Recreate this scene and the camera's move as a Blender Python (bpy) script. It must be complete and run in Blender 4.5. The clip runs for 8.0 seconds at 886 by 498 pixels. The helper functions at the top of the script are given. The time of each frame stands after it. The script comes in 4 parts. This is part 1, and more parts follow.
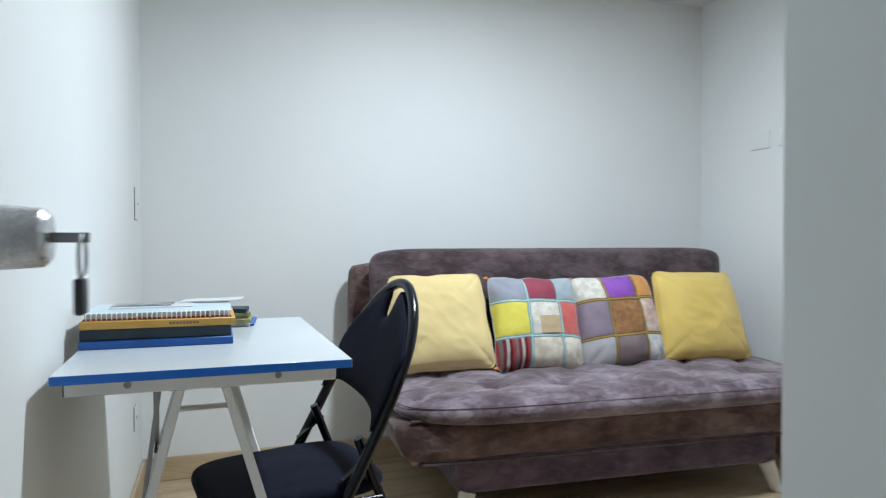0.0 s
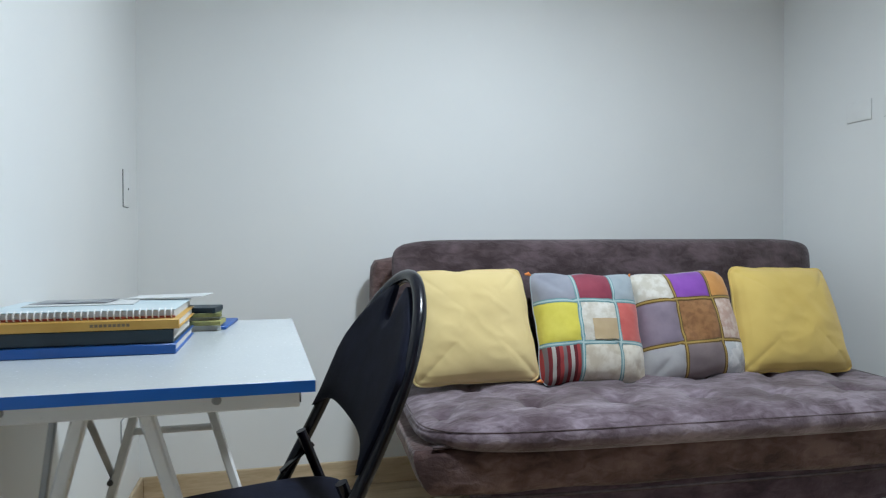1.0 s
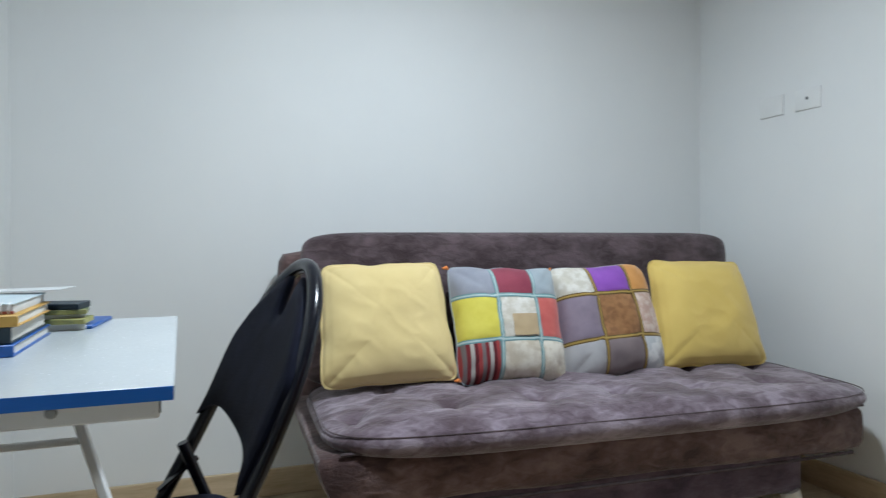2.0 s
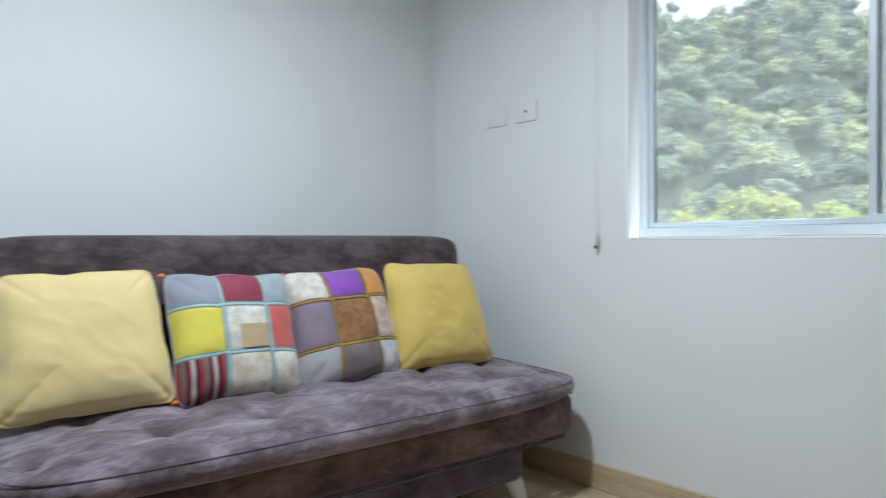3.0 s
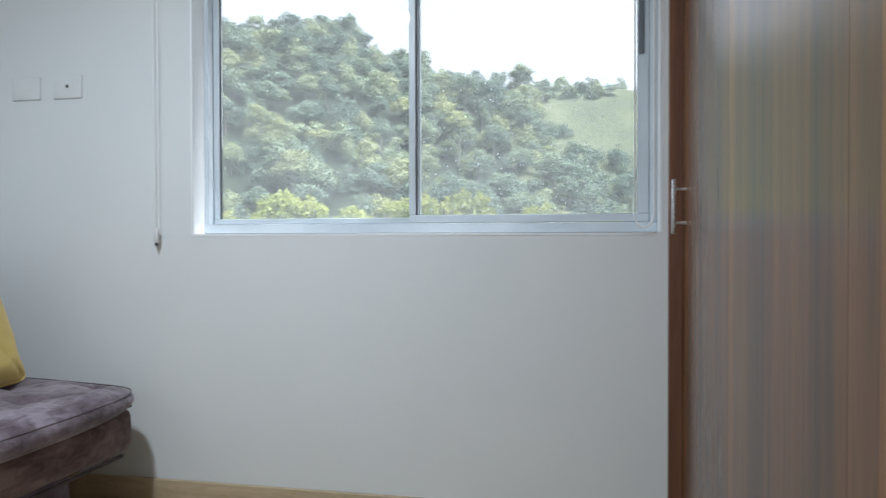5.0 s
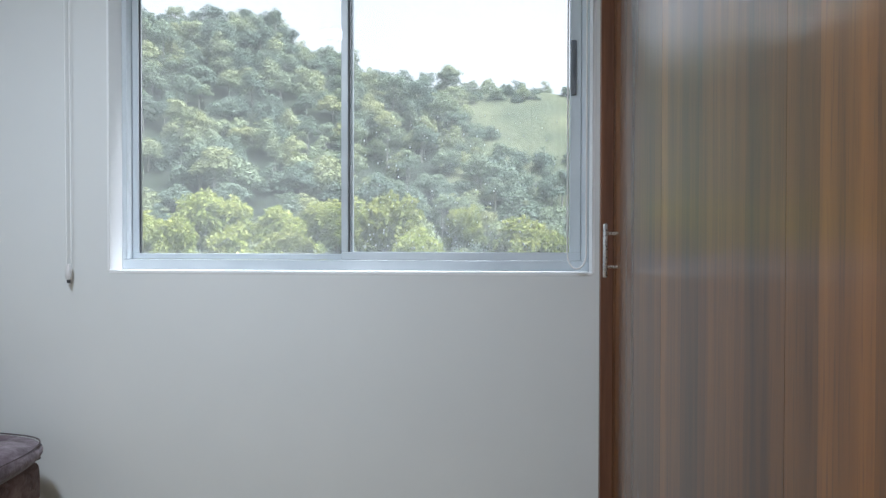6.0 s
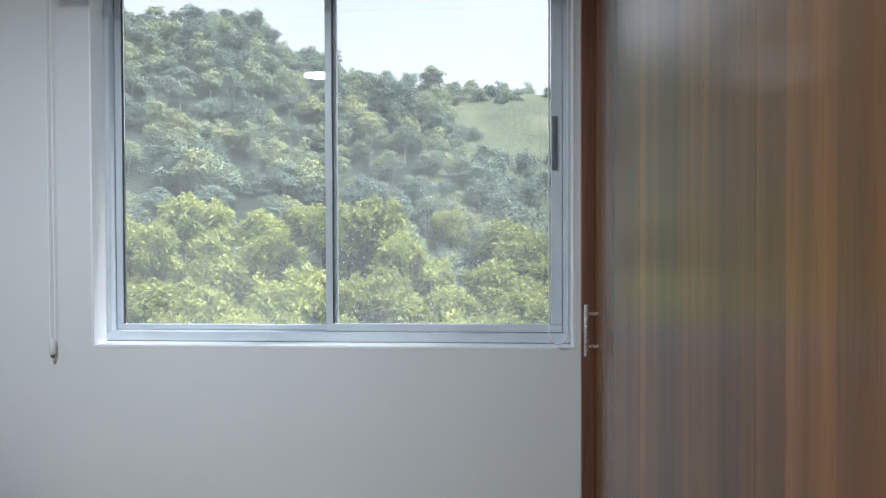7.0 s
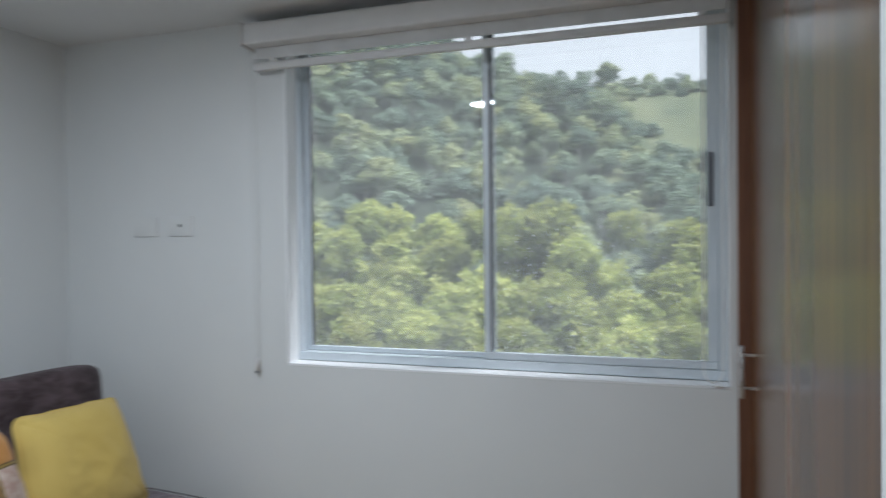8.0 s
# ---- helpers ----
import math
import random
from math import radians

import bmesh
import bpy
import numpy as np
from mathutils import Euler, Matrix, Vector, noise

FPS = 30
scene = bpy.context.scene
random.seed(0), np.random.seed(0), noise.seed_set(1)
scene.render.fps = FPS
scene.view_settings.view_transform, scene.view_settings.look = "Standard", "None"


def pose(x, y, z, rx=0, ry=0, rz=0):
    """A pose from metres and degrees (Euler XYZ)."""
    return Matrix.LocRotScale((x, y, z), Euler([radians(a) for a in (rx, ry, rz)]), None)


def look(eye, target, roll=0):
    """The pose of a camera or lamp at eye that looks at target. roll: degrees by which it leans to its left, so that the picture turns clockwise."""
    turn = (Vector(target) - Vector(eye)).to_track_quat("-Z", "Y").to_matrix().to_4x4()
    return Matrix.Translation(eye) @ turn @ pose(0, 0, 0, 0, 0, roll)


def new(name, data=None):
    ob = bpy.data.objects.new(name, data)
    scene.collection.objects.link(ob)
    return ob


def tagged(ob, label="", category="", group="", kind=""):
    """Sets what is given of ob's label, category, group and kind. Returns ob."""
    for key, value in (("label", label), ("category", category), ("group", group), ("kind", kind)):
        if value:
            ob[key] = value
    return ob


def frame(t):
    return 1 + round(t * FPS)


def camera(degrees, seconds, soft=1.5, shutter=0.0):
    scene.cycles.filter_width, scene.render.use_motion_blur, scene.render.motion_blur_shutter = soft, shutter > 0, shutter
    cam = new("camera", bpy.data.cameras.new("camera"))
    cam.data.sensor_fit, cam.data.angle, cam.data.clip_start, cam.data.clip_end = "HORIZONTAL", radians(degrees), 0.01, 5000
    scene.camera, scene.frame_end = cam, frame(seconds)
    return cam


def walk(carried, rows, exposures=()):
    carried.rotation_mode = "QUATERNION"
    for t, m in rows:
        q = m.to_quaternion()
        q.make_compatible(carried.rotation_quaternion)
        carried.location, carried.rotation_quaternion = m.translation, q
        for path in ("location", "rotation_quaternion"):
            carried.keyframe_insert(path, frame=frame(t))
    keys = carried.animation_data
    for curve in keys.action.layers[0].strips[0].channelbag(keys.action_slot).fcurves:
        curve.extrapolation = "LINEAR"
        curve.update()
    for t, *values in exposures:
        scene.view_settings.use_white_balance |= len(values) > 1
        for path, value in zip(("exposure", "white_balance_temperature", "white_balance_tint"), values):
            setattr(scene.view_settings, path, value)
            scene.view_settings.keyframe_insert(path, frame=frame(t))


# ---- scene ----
cam = camera(66.7, 8.0, 1.2, 0.35)
PATH = [
    (0, (0.696, 1.004, 0.971), (1.332, 2.9, 0.942), -0.0),
    (0.5, (0.814, 1.217, 0.969), (1.31, 3.154, 0.94), -0.0),
    (1, (0.881, 1.352, 0.928), (1.365, 3.292, 0.905), -0.2),
    (1.2, (0.902, 1.385, 0.918), (1.393, 3.324, 0.892), -0.1),
    (2.3, (0.966, 1.478, 0.902), (1.829, 3.282, 0.877), -0.1),
    (2.5, (0.98, 1.487, 0.915), (1.981, 3.218, 0.887), 0.0),
    (3, (1.055, 1.523, 0.909), (2.37, 3.03, 0.887), -0.3),
    (3.5, (1.082, 1.571, 0.9), (2.706, 2.738, 0.874), -0.1),
    (4, (1.091, 1.595, 0.896), (2.904, 2.439, 0.869), -0.0),
    (4.5, (1.073, 1.616, 0.891), (2.983, 2.208, 0.865), -0.1),
    (5, (1.058, 1.626, 0.898), (3.02, 2.013, 0.872), -0.1),
    (6.5, (1.093, 1.655, 1.128), (3.088, 1.794, 1.099), -0.0),
    (7, (1.061, 1.647, 1.248), (3.057, 1.774, 1.218), -0.2),
    (7.5, (0.994, 1.607, 1.32), (2.985, 1.79, 1.292), -0.3),
    (8, (0.942, 1.561, 1.362), (2.84, 2.192, 1.338), -0.6),
]
SKY, SUN, LAMP = 0.15, 4.2, 4.4
EXPOSURES = [(0.0, 2.98, 5850, 8), (0.5, 2.80, 5850, 8), (1.2, 2.72, 5850, 8), (2.5, 2.78, 5850, 8), (3.5, 2.82, 5720, 8), (4.5, 2.70, 5780, 9), (7.0, 2.46, 5780, 11), (7.5, 2.30, 5800, 11), (8.0, 2.16, 5850, 11)]
walk(cam, [(t, look(eye, target, roll)) for t, eye, target, roll in PATH], EXPOSURES)

# ---- world, sun, lamps ----
world = bpy.data.worlds.new("overcast_sky")
scene.world = world
world.use_nodes = True
wn, wl = world.node_tree.nodes, world.node_tree.links
sky = wn.new("ShaderNodeTexSky")
sky.sky_type, sky.sun_disc = "NISHITA", False
sky.sun_elevation, sky.sun_rotation = radians(62), radians(195)
sky.dust_density, sky.air_density = 3.0, 1.0
grey = wn.new("ShaderNodeHueSaturation")
grey.inputs["Saturation"].default_value = 0.03
wl.new(sky.outputs[0], grey.inputs["Color"])
wl.new(grey.outputs[0], wn["Background"].inputs[0])
wn["Background"].inputs[1].default_value = SKY

sun = new("sun", bpy.data.lights.new("sun", "SUN"))
sun.data.energy, sun.data.angle, sun.data.color = SUN, radians(34), (1.0, 0.97, 0.92)
sun.matrix_world = look((-6.5, -24, 46), (0, 0, 0))

LX, LY, CEIL = 1.65, 2.575, 2.18
lamp = new("downlight_lamp", bpy.data.lights.new("downlight_lamp", "AREA"))
lamp.data.shape, lamp.data.size, lamp.data.energy, lamp.data.color = "DISK", 0.15, LAMP, (0.93, 0.985, 1.0)
lamp.matrix_world = pose(LX, LY, CEIL - 0.022)

# ---- materials ----


def nodes_of(name):
    m = bpy.data.materials.new(name)
    m.use_nodes = True
    return m, m.node_tree.nodes, m.node_tree.links, m.node_tree.nodes["Principled BSDF"]


def ramp_mix(n, l, fac, a, b):
    mix = n.new("ShaderNodeMix")
    mix.data_type = "RGBA"
    l.new(fac, mix.inputs["Factor"])
    mix.inputs["A"].default_value, mix.inputs["B"].default_value = (*a, 1), (*b, 1)
    return mix.outputs["Result"]


def noise_out(n, l, scale, detail=4.0, stretch=(1, 1, 1), rough=0.55):
    tc, mp, no = n.new("ShaderNodeTexCoord"), n.new("ShaderNodeMapping"), n.new("ShaderNodeTexNoise")
    mp.inputs["Scale"].default_value = stretch
    no.inputs["Scale"].default_value, no.inputs["Detail"].default_value, no.inputs["Roughness"].default_value = scale, detail, rough
    l.new(tc.outputs["Object"], mp.inputs[0])
    l.new(mp.outputs[0], no.inputs["Vector"])
    return no.outputs["Fac"]


def contrast(n, l, value, low, high):
    r = n.new("ShaderNodeMapRange")
    r.inputs["From Min"].default_value, r.inputs["From Max"].default_value = low, high
    l.new(value, r.inputs["Value"])
    return r.outputs["Result"]


def add_bump(n, l, bsdf, height, strength, distance=0.002):
    b = n.new("ShaderNodeBump")
    b.inputs["Strength"].default_value, b.inputs["Distance"].default_value = strength, distance
    l.new(height, b.inputs["Height"])
    l.new(b.outputs[0], bsdf.inputs["Normal"])


def surface(name, a, b, big=2.0, fine=60.0, rough=0.5, metal=0.0, bump=0.15, sheen=0.0, low=0.35, high=0.65, stretch=(1, 1, 1), coat=0.0, depth=0.002, spec=0.5):
    """Two colours mixed by a coarse noise, with a fine grain in gloss and relief."""
    m, n, l, p = nodes_of(name)
    coarse = contrast(n, l, noise_out(n, l, big, 5, stretch), low, high)
    small = noise_out(n, l, fine, 3, stretch)
    l.new(ramp_mix(n, l, coarse, a, b), p.inputs["Base Color"])
    r = n.new("ShaderNodeMapRange")
    r.inputs["To Min"].default_value, r.inputs["To Max"].default_value = max(rough - 0.08, 0.02), min(rough + 0.08, 1)
    l.new(small, r.inputs["Value"])
    l.new(r.outputs[0], p.inputs["Roughness"])
    p.inputs["Metallic"].default_value = metal
    p.inputs["Sheen Weight"].default_value = sheen
    p.inputs["Coat Weight"].default_value = coat
    p.inputs["Specular IOR Level"].default_value = spec
    if bump:
        add_bump(n, l, p, small, bump, depth)
    return m


def wood(name, dark, light, stretch, rough, scale=1.0, bump=0.1, coat=0.0, shift=0.0, streak=None, spec=0.5, staves=0.0):
    """Long grain along the axis that stretch makes slow, each piece with a tone of its own; staves: the width of printed staves along x."""
    m, n, l, p = nodes_of(name)
    tc, mp, info = n.new("ShaderNodeTexCoord"), n.new("ShaderNodeMapping"), n.new("ShaderNodeObjectInfo")
    mp.inputs["Scale"].default_value = stretch
    l.new(tc.outputs["Object"], mp.inputs[0])
    jump = n.new("ShaderNodeVectorMath")
    jump.operation = "MULTIPLY_ADD"
    l.new(info.outputs["Random"], jump.inputs[0])
    jump.inputs[1].default_value = (37, 53, 71)
    l.new(mp.outputs[0], jump.inputs[2])
    facs = []
    for s, d in ((1.6 * scale, 4.0), (9.0 * scale, 6.0), (60.0 * scale, 3.0)):
        no = n.new("ShaderNodeTexNoise")
        no.inputs["Scale"].default_value, no.inputs["Detail"].default_value = s, d
        l.new(jump.outputs[0], no.inputs["Vector"])
        facs.append(no.outputs["Fac"])
    a = n.new("ShaderNodeMath")
    a.operation = "MULTIPLY_ADD"
    l.new(facs[1], a.inputs[0])
    a.inputs[1].default_value = 0.6
    l.new(facs[0], a.inputs[2])
    c = contrast(n, l, a.outputs[0], 0.55, 1.05)
    col = ramp_mix(n, l, c, dark, light)
    if streak:
        s = contrast(n, l, facs[2], 0.52, 0.7)
        half = n.new("ShaderNodeMath")
        half.operation = "MULTIPLY"
        half.inputs[1].default_value = 0.4
        l.new(s, half.inputs[0])
        mix = n.new("ShaderNodeMix")
        mix.data_type = "RGBA"
        l.new(half.outputs[0], mix.inputs["Factor"])
        l.new(col, mix.inputs["A"])
        mix.inputs["B"].default_value = (*streak, 1)
        col = mix.outputs["Result"]
    tone = n.new("ShaderNodeHueSaturation")
    v = n.new("ShaderNodeMapRange")
    v.inputs["To Min"].default_value, v.inputs["To Max"].default_value = 1 - shift, 1 + shift
    l.new(info.outputs["Random"], v.inputs["Value"])
    value = v.outputs[0]
    if staves:
        sep, cell, white, span = (n.new("ShaderNode" + k) for k in ("SeparateXYZ", "Math", "TexWhiteNoise", "MapRange"))
        l.new(tc.outputs["Object"], sep.inputs[0])
        cell.operation = "SNAP"
        cell.inputs[1].default_value = staves
        l.new(sep.outputs["X"], cell.inputs[0])
        white.noise_dimensions = "1D"
        l.new(cell.outputs[0], white.inputs["W"])
        span.inputs["To Min"].default_value, span.inputs["To Max"].default_value = 0.68, 1.25
        l.new(white.outputs["Value"], span.inputs["Value"])
        both = n.new("ShaderNodeMath")
        both.operation = "MULTIPLY"
        l.new(value, both.inputs[0])
        l.new(span.outputs[0], both.inputs[1])
        value = both.outputs[0]
    l.new(value, tone.inputs["Value"])
    l.new(col, tone.inputs["Color"])
    l.new(tone.outputs[0], p.inputs["Base Color"])
    p.inputs["Roughness"].default_value = rough
    p.inputs["Coat Weight"].default_value = coat
    p.inputs["Coat Roughness"].default_value = 0.2
    p.inputs["Coat IOR"].default_value = 1.36
    p.inputs["Specular IOR Level"].default_value = spec
    add_bump(n, l, p, facs[2], bump, 0.001)
    return m


def suede(name, dark, mid, light, sheen):
    """Brushed suede: the nap lies in soft patches and short strokes, with fine creases."""
    m, n, l, p = nodes_of(name)
    tc = n.new("ShaderNodeTexCoord")
    facs = []
    for scale, detail, twist, stretch in ((7.0, 7.0, 0.15, (1, 1.3, 1.3)), (34.0, 6.0, 0.7, (0.6, 1.2, 1.2)), (110.0, 4.0, 0.2, (1, 1, 1))):
        mp, no = n.new("ShaderNodeMapping"), n.new("ShaderNodeTexNoise")
        mp.inputs["Scale"].default_value = stretch
        no.inputs["Scale"].default_value, no.inputs["Detail"].default_value, no.inputs["Distortion"].default_value = scale, detail, twist
        l.new(tc.outputs["Object"], mp.inputs[0])
        l.new(mp.outputs[0], no.inputs["Vector"])
        facs.append(no.outputs["Fac"])
    a = n.new("ShaderNodeMath")
    a.operation = "MULTIPLY_ADD"
    l.new(facs[1], a.inputs[0])
    a.inputs[1].default_value = 0.65
    l.new(facs[0], a.inputs[2])
    c = contrast(n, l, a.outputs[0], 0.64, 1.03)
    ramp = n.new("ShaderNodeValToRGB")
    el = ramp.color_ramp.elements
    el.new(0.5)
    for k, col in enumerate((dark, mid, light)):
        el[k].position, el[k].color = (0.0, 0.48, 1.0)[k], (*col, 1)
    l.new(c, ramp.inputs[0])
    l.new(ramp.outputs[0], p.inputs["Base Color"])
    p.inputs["Roughness"].default_value = 0.9
    p.inputs["Specular IOR Level"].default_value = 0.25
    p.inputs["Sheen Weight"].default_value = sheen
    h = n.new("ShaderNodeMath")
    h.operation = "MULTIPLY_ADD"
    l.new(facs[2], h.inputs[0])
    h.inputs[1].default_value = 0.35
    l.new(facs[1], h.inputs[2])
    add_bump(n, l, p, h.outputs[0], 0.65, 0.008)
    return m


def cloth(name, a, b, weave=380.0, rough=0.9, sheen=0.2, big=14.0, edge=0.2):
    return surface(name, a, b, big, weave, rough, 0, 0.4, sheen, 0.5 - edge, 0.5 + edge, depth=0.0012)


def striped(name, colours, pitch):
    """Woven stripes along the cloth, in object x."""
    m, n, l, p = nodes_of(name)
    tc, sep, mul, fr, ramp = (n.new("ShaderNode" + k) for k in ("TexCoord", "SeparateXYZ", "Math", "Math", "ValToRGB"))
    l.new(tc.outputs["Object"], sep.inputs[0])
    mul.operation, fr.operation = "MULTIPLY", "FRACT"
    mul.inputs[1].default_value = 1 / pitch
    l.new(sep.outputs["X"], mul.inputs[0])
    l.new(mul.outputs[0], fr.inputs[0])
    ramp.color_ramp.interpolation = "CONSTANT"
    el = ramp.color_ramp.elements
    while len(el) < len(colours):
        el.new(0.5)
    for i, c in enumerate(colours):
        el[i].position, el[i].color = i / len(colours), (*c, 1)
    l.new(fr.outputs[0], ramp.inputs[0])
    l.new(ramp.outputs[0], p.inputs["Base Color"])
    p.inputs["Roughness"].default_value = 0.9
    add_bump(n, l, p, noise_out(n, l, 900, 2), 0.35, 0.0008)
    return m


PAINT = surface("wall_paint", (0.76, 0.775, 0.77), (0.80, 0.81, 0.80), 1.2, 220, 0.62, 0, 0.12, depth=0.0006)
CEILING = surface("ceiling_paint", (0.76, 0.76, 0.755), (0.80, 0.80, 0.79), 1.0, 160, 0.8, 0, 0.15, depth=0.0008)
LAMINATE = wood("oak_laminate", (0.36, 0.27, 0.16), (0.58, 0.47, 0.32), (1, 9, 9), 0.38, 1.2, 0.06, shift=0.08)
SKIRTING = wood("skirting_wood", (0.42, 0.32, 0.19), (0.60, 0.48, 0.32), (2, 2, 14), 0.45, 1.2, 0.05, shift=0.04)
WARDROBE = wood("walnut_laminate", (0.040, 0.014, 0.003), (0.200, 0.078, 0.013), (3.0, 3.0, 0.13), 0.42, 1.0, 0.05, 1.0, 0.02, (0.040, 0.017, 0.007), 0.1, 0.105)
TRIM = wood("dark_trim_wood", (0.12, 0.05, 0.03), (0.24, 0.11, 0.06), (9, 9, 0.5), 0.35, 1.5, 0.1)
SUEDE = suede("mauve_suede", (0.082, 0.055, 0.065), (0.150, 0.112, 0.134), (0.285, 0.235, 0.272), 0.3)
# Backrest copy: the nap's dark look from this angle, put into colour.
SUEDE_BACK = suede("mauve_suede_darkened", (0.042, 0.027, 0.029), (0.078, 0.055, 0.060), (0.125, 0.09, 0.098), 0.2)
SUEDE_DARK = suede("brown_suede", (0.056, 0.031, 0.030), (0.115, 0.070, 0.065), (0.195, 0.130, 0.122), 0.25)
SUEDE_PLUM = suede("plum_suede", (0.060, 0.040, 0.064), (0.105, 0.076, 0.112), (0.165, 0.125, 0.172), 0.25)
# Dark brown for the painted shade lines on the sofa front.
SHADE_STRIP = surface("sofa_shade", (0.05, 0.035, 0.04), (0.08, 0.06, 0.065), 30, 300, 0.9)
YELLOW = cloth("yellow_cloth", (0.69, 0.54, 0.24), (0.735, 0.585, 0.275), big=5)
MUSTARD = cloth("mustard_cloth", (0.64, 0.46, 0.115), (0.69, 0.51, 0.145), big=5)
ORANGE = cloth("orange_tassel", (0.70, 0.20, 0.04), (0.80, 0.28, 0.06))
WHITE_METAL = surface("white_enamel", (0.82, 0.83, 0.83), (0.86, 0.87, 0.87), 5, 80, 0.3, 0, 0.05)
GREY_METAL = surface("grey_steel", (0.34, 0.35, 0.36), (0.44, 0.45, 0.46), 8, 120, 0.4, 0.6, 0.05)
DESK_WHITE = surface("desk_melamine", (0.57, 0.61, 0.64), (0.63, 0.67, 0.69), 3, 200, 0.24, 0, 0.03)
DESK_BLUE = surface("blue_edge_band", (0.02, 0.15, 0.62), (0.03, 0.18, 0.70), 8, 120, 0.35, 0, 0.04)
BLACK_TUBE = surface("black_enamel", (0.003, 0.004, 0.009), (0.006, 0.007, 0.014), 12, 150, 0.22, 0, 0.05, spec=0.4)
BLACK_CLOTH = surface("black_vinyl", (0.004, 0.005, 0.013), (0.008, 0.010, 0.024), 20, 300, 0.8, 0, 0.5, 0.02, depth=0.002, spec=0.12)
ALU = surface("window_aluminium", (0.60, 0.655, 0.70), (0.67, 0.72, 0.76), 6, 140, 0.4, 0.05, 0.04)
ALU_DARK = surface("dark_gasket", (0.05, 0.055, 0.06), (0.09, 0.095, 0.10), 10, 120, 0.6)
LATCH = surface("latch_plastic", (0.13, 0.14, 0.16), (0.18, 0.19, 0.21), 10, 120, 0.5)
# White paint lightened past the walls, to put skylight into its colour.
REVEAL = surface("brightened_reveal_paint", (0.90, 0.91, 0.92), (0.93, 0.935, 0.94), 3, 180, 0.5, 0, 0.06)
PLATE = surface("switch_plastic", (0.76, 0.77, 0.76), (0.80, 0.81, 0.80), 10, 200, 0.35, 0, 0.03)
# Grey for the shadow lines painted round the wall plates.
SHADOW_RIM = surface("plate_shadow", (0.55, 0.55, 0.55), (0.60, 0.60, 0.60), 10, 100, 0.7)
GAP = surface("shadow_gap", (0.10, 0.10, 0.11), (0.14, 0.14, 0.15), 10, 100, 0.8)
BLIND = surface("blind_fabric", (0.66, 0.66, 0.65), (0.74, 0.74, 0.73), 10, 500, 0.85, 0, 0.3)
CASSETTE = surface("blind_cassette", (0.72, 0.71, 0.70), (0.78, 0.77, 0.76), 6, 150, 0.45, 0, 0.04)
CORD = surface("blind_cord", (0.84, 0.84, 0.84), (0.90, 0.90, 0.89), 20, 200, 0.6)
CHROME = surface("brushed_chrome", (0.62, 0.62, 0.63), (0.74, 0.74, 0.75), 10, 200, 0.28, 0.9, 0.04)
LEG_WHITE = surface("white_plastic", (0.72, 0.71, 0.67), (0.78, 0.77, 0.73), 10, 120, 0.4)
DOOR_PAINT = surface("door_paint", (0.74, 0.75, 0.75), (0.79, 0.80, 0.80), 2, 160, 0.45, 0, 0.06)
PAPER = surface("paper", (0.56, 0.58, 0.58), (0.64, 0.65, 0.65), 12, 300, 0.85)
PAGES = surface("page_block", (0.66, 0.64, 0.58), (0.76, 0.74, 0.68), 4, 400, 0.9, stretch=(1, 1, 30))
BOOK_BLUE = surface("blue_cover", (0.012, 0.085, 0.34), (0.02, 0.11, 0.42), 10, 200, 0.4)
BOOK_DARK = surface("dark_green_cover", (0.010, 0.022, 0.034), (0.018, 0.036, 0.05), 10, 200, 0.5)
BOOK_YELLOW = surface("ochre_cover", (0.52, 0.29, 0.05), (0.60, 0.36, 0.08), 10, 200, 0.5)
BOOK_SKY = surface("pale_blue_cover", (0.52, 0.64, 0.70), (0.62, 0.72, 0.76), 10, 200, 0.35)
INK = surface("grey_ink", (0.16, 0.12, 0.07), (0.22, 0.16, 0.09), 20, 200, 0.7)
PICTURE = surface("printed_photo", (0.05, 0.06, 0.09), (0.42, 0.44, 0.46), 18, 200, 0.4)
GREEN_NOTE = surface("green_note", (0.05, 0.09, 0.05), (0.38, 0.36, 0.12), 30, 200, 0.6)


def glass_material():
    m, n, l, p = nodes_of("veiled_window_glass")
    # Dark tint added only to dim the sky seen through the pane.
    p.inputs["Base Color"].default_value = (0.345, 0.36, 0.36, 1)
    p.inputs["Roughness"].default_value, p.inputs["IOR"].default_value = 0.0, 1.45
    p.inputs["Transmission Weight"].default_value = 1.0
    # Translucent layer mixed in as painted haze over the view.
    veil = n.new("ShaderNodeBsdfTranslucent")
    veil.inputs["Color"].default_value = (0.85, 0.87, 0.87, 1)
    veil_noise = contrast(n, l, noise_out(n, l, 3.5, 5), 0.3, 0.8)
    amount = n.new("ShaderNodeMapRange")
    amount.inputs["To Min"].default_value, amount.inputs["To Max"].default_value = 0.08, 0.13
    l.new(veil_noise, amount.inputs["Value"])
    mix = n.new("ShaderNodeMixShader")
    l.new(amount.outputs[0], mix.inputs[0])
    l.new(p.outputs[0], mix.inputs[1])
    l.new(veil.outputs[0], mix.inputs[2])
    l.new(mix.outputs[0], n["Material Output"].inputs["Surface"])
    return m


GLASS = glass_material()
# Opaque white painted in for the sky that clear drops would show.
DROP = surface("whitened_water_drop", (0.84, 0.87, 0.89), (0.90, 0.92, 0.93), 5, 100, 0.1, 0, 0)


def glow_material():
    m, n, l, p = nodes_of("lamp_diffuser")
    p.inputs["Emission Color"].default_value = (0.95, 0.99, 1, 1)
    p.inputs["Emission Strength"].default_value = 7
    return m


GLOW = glow_material()


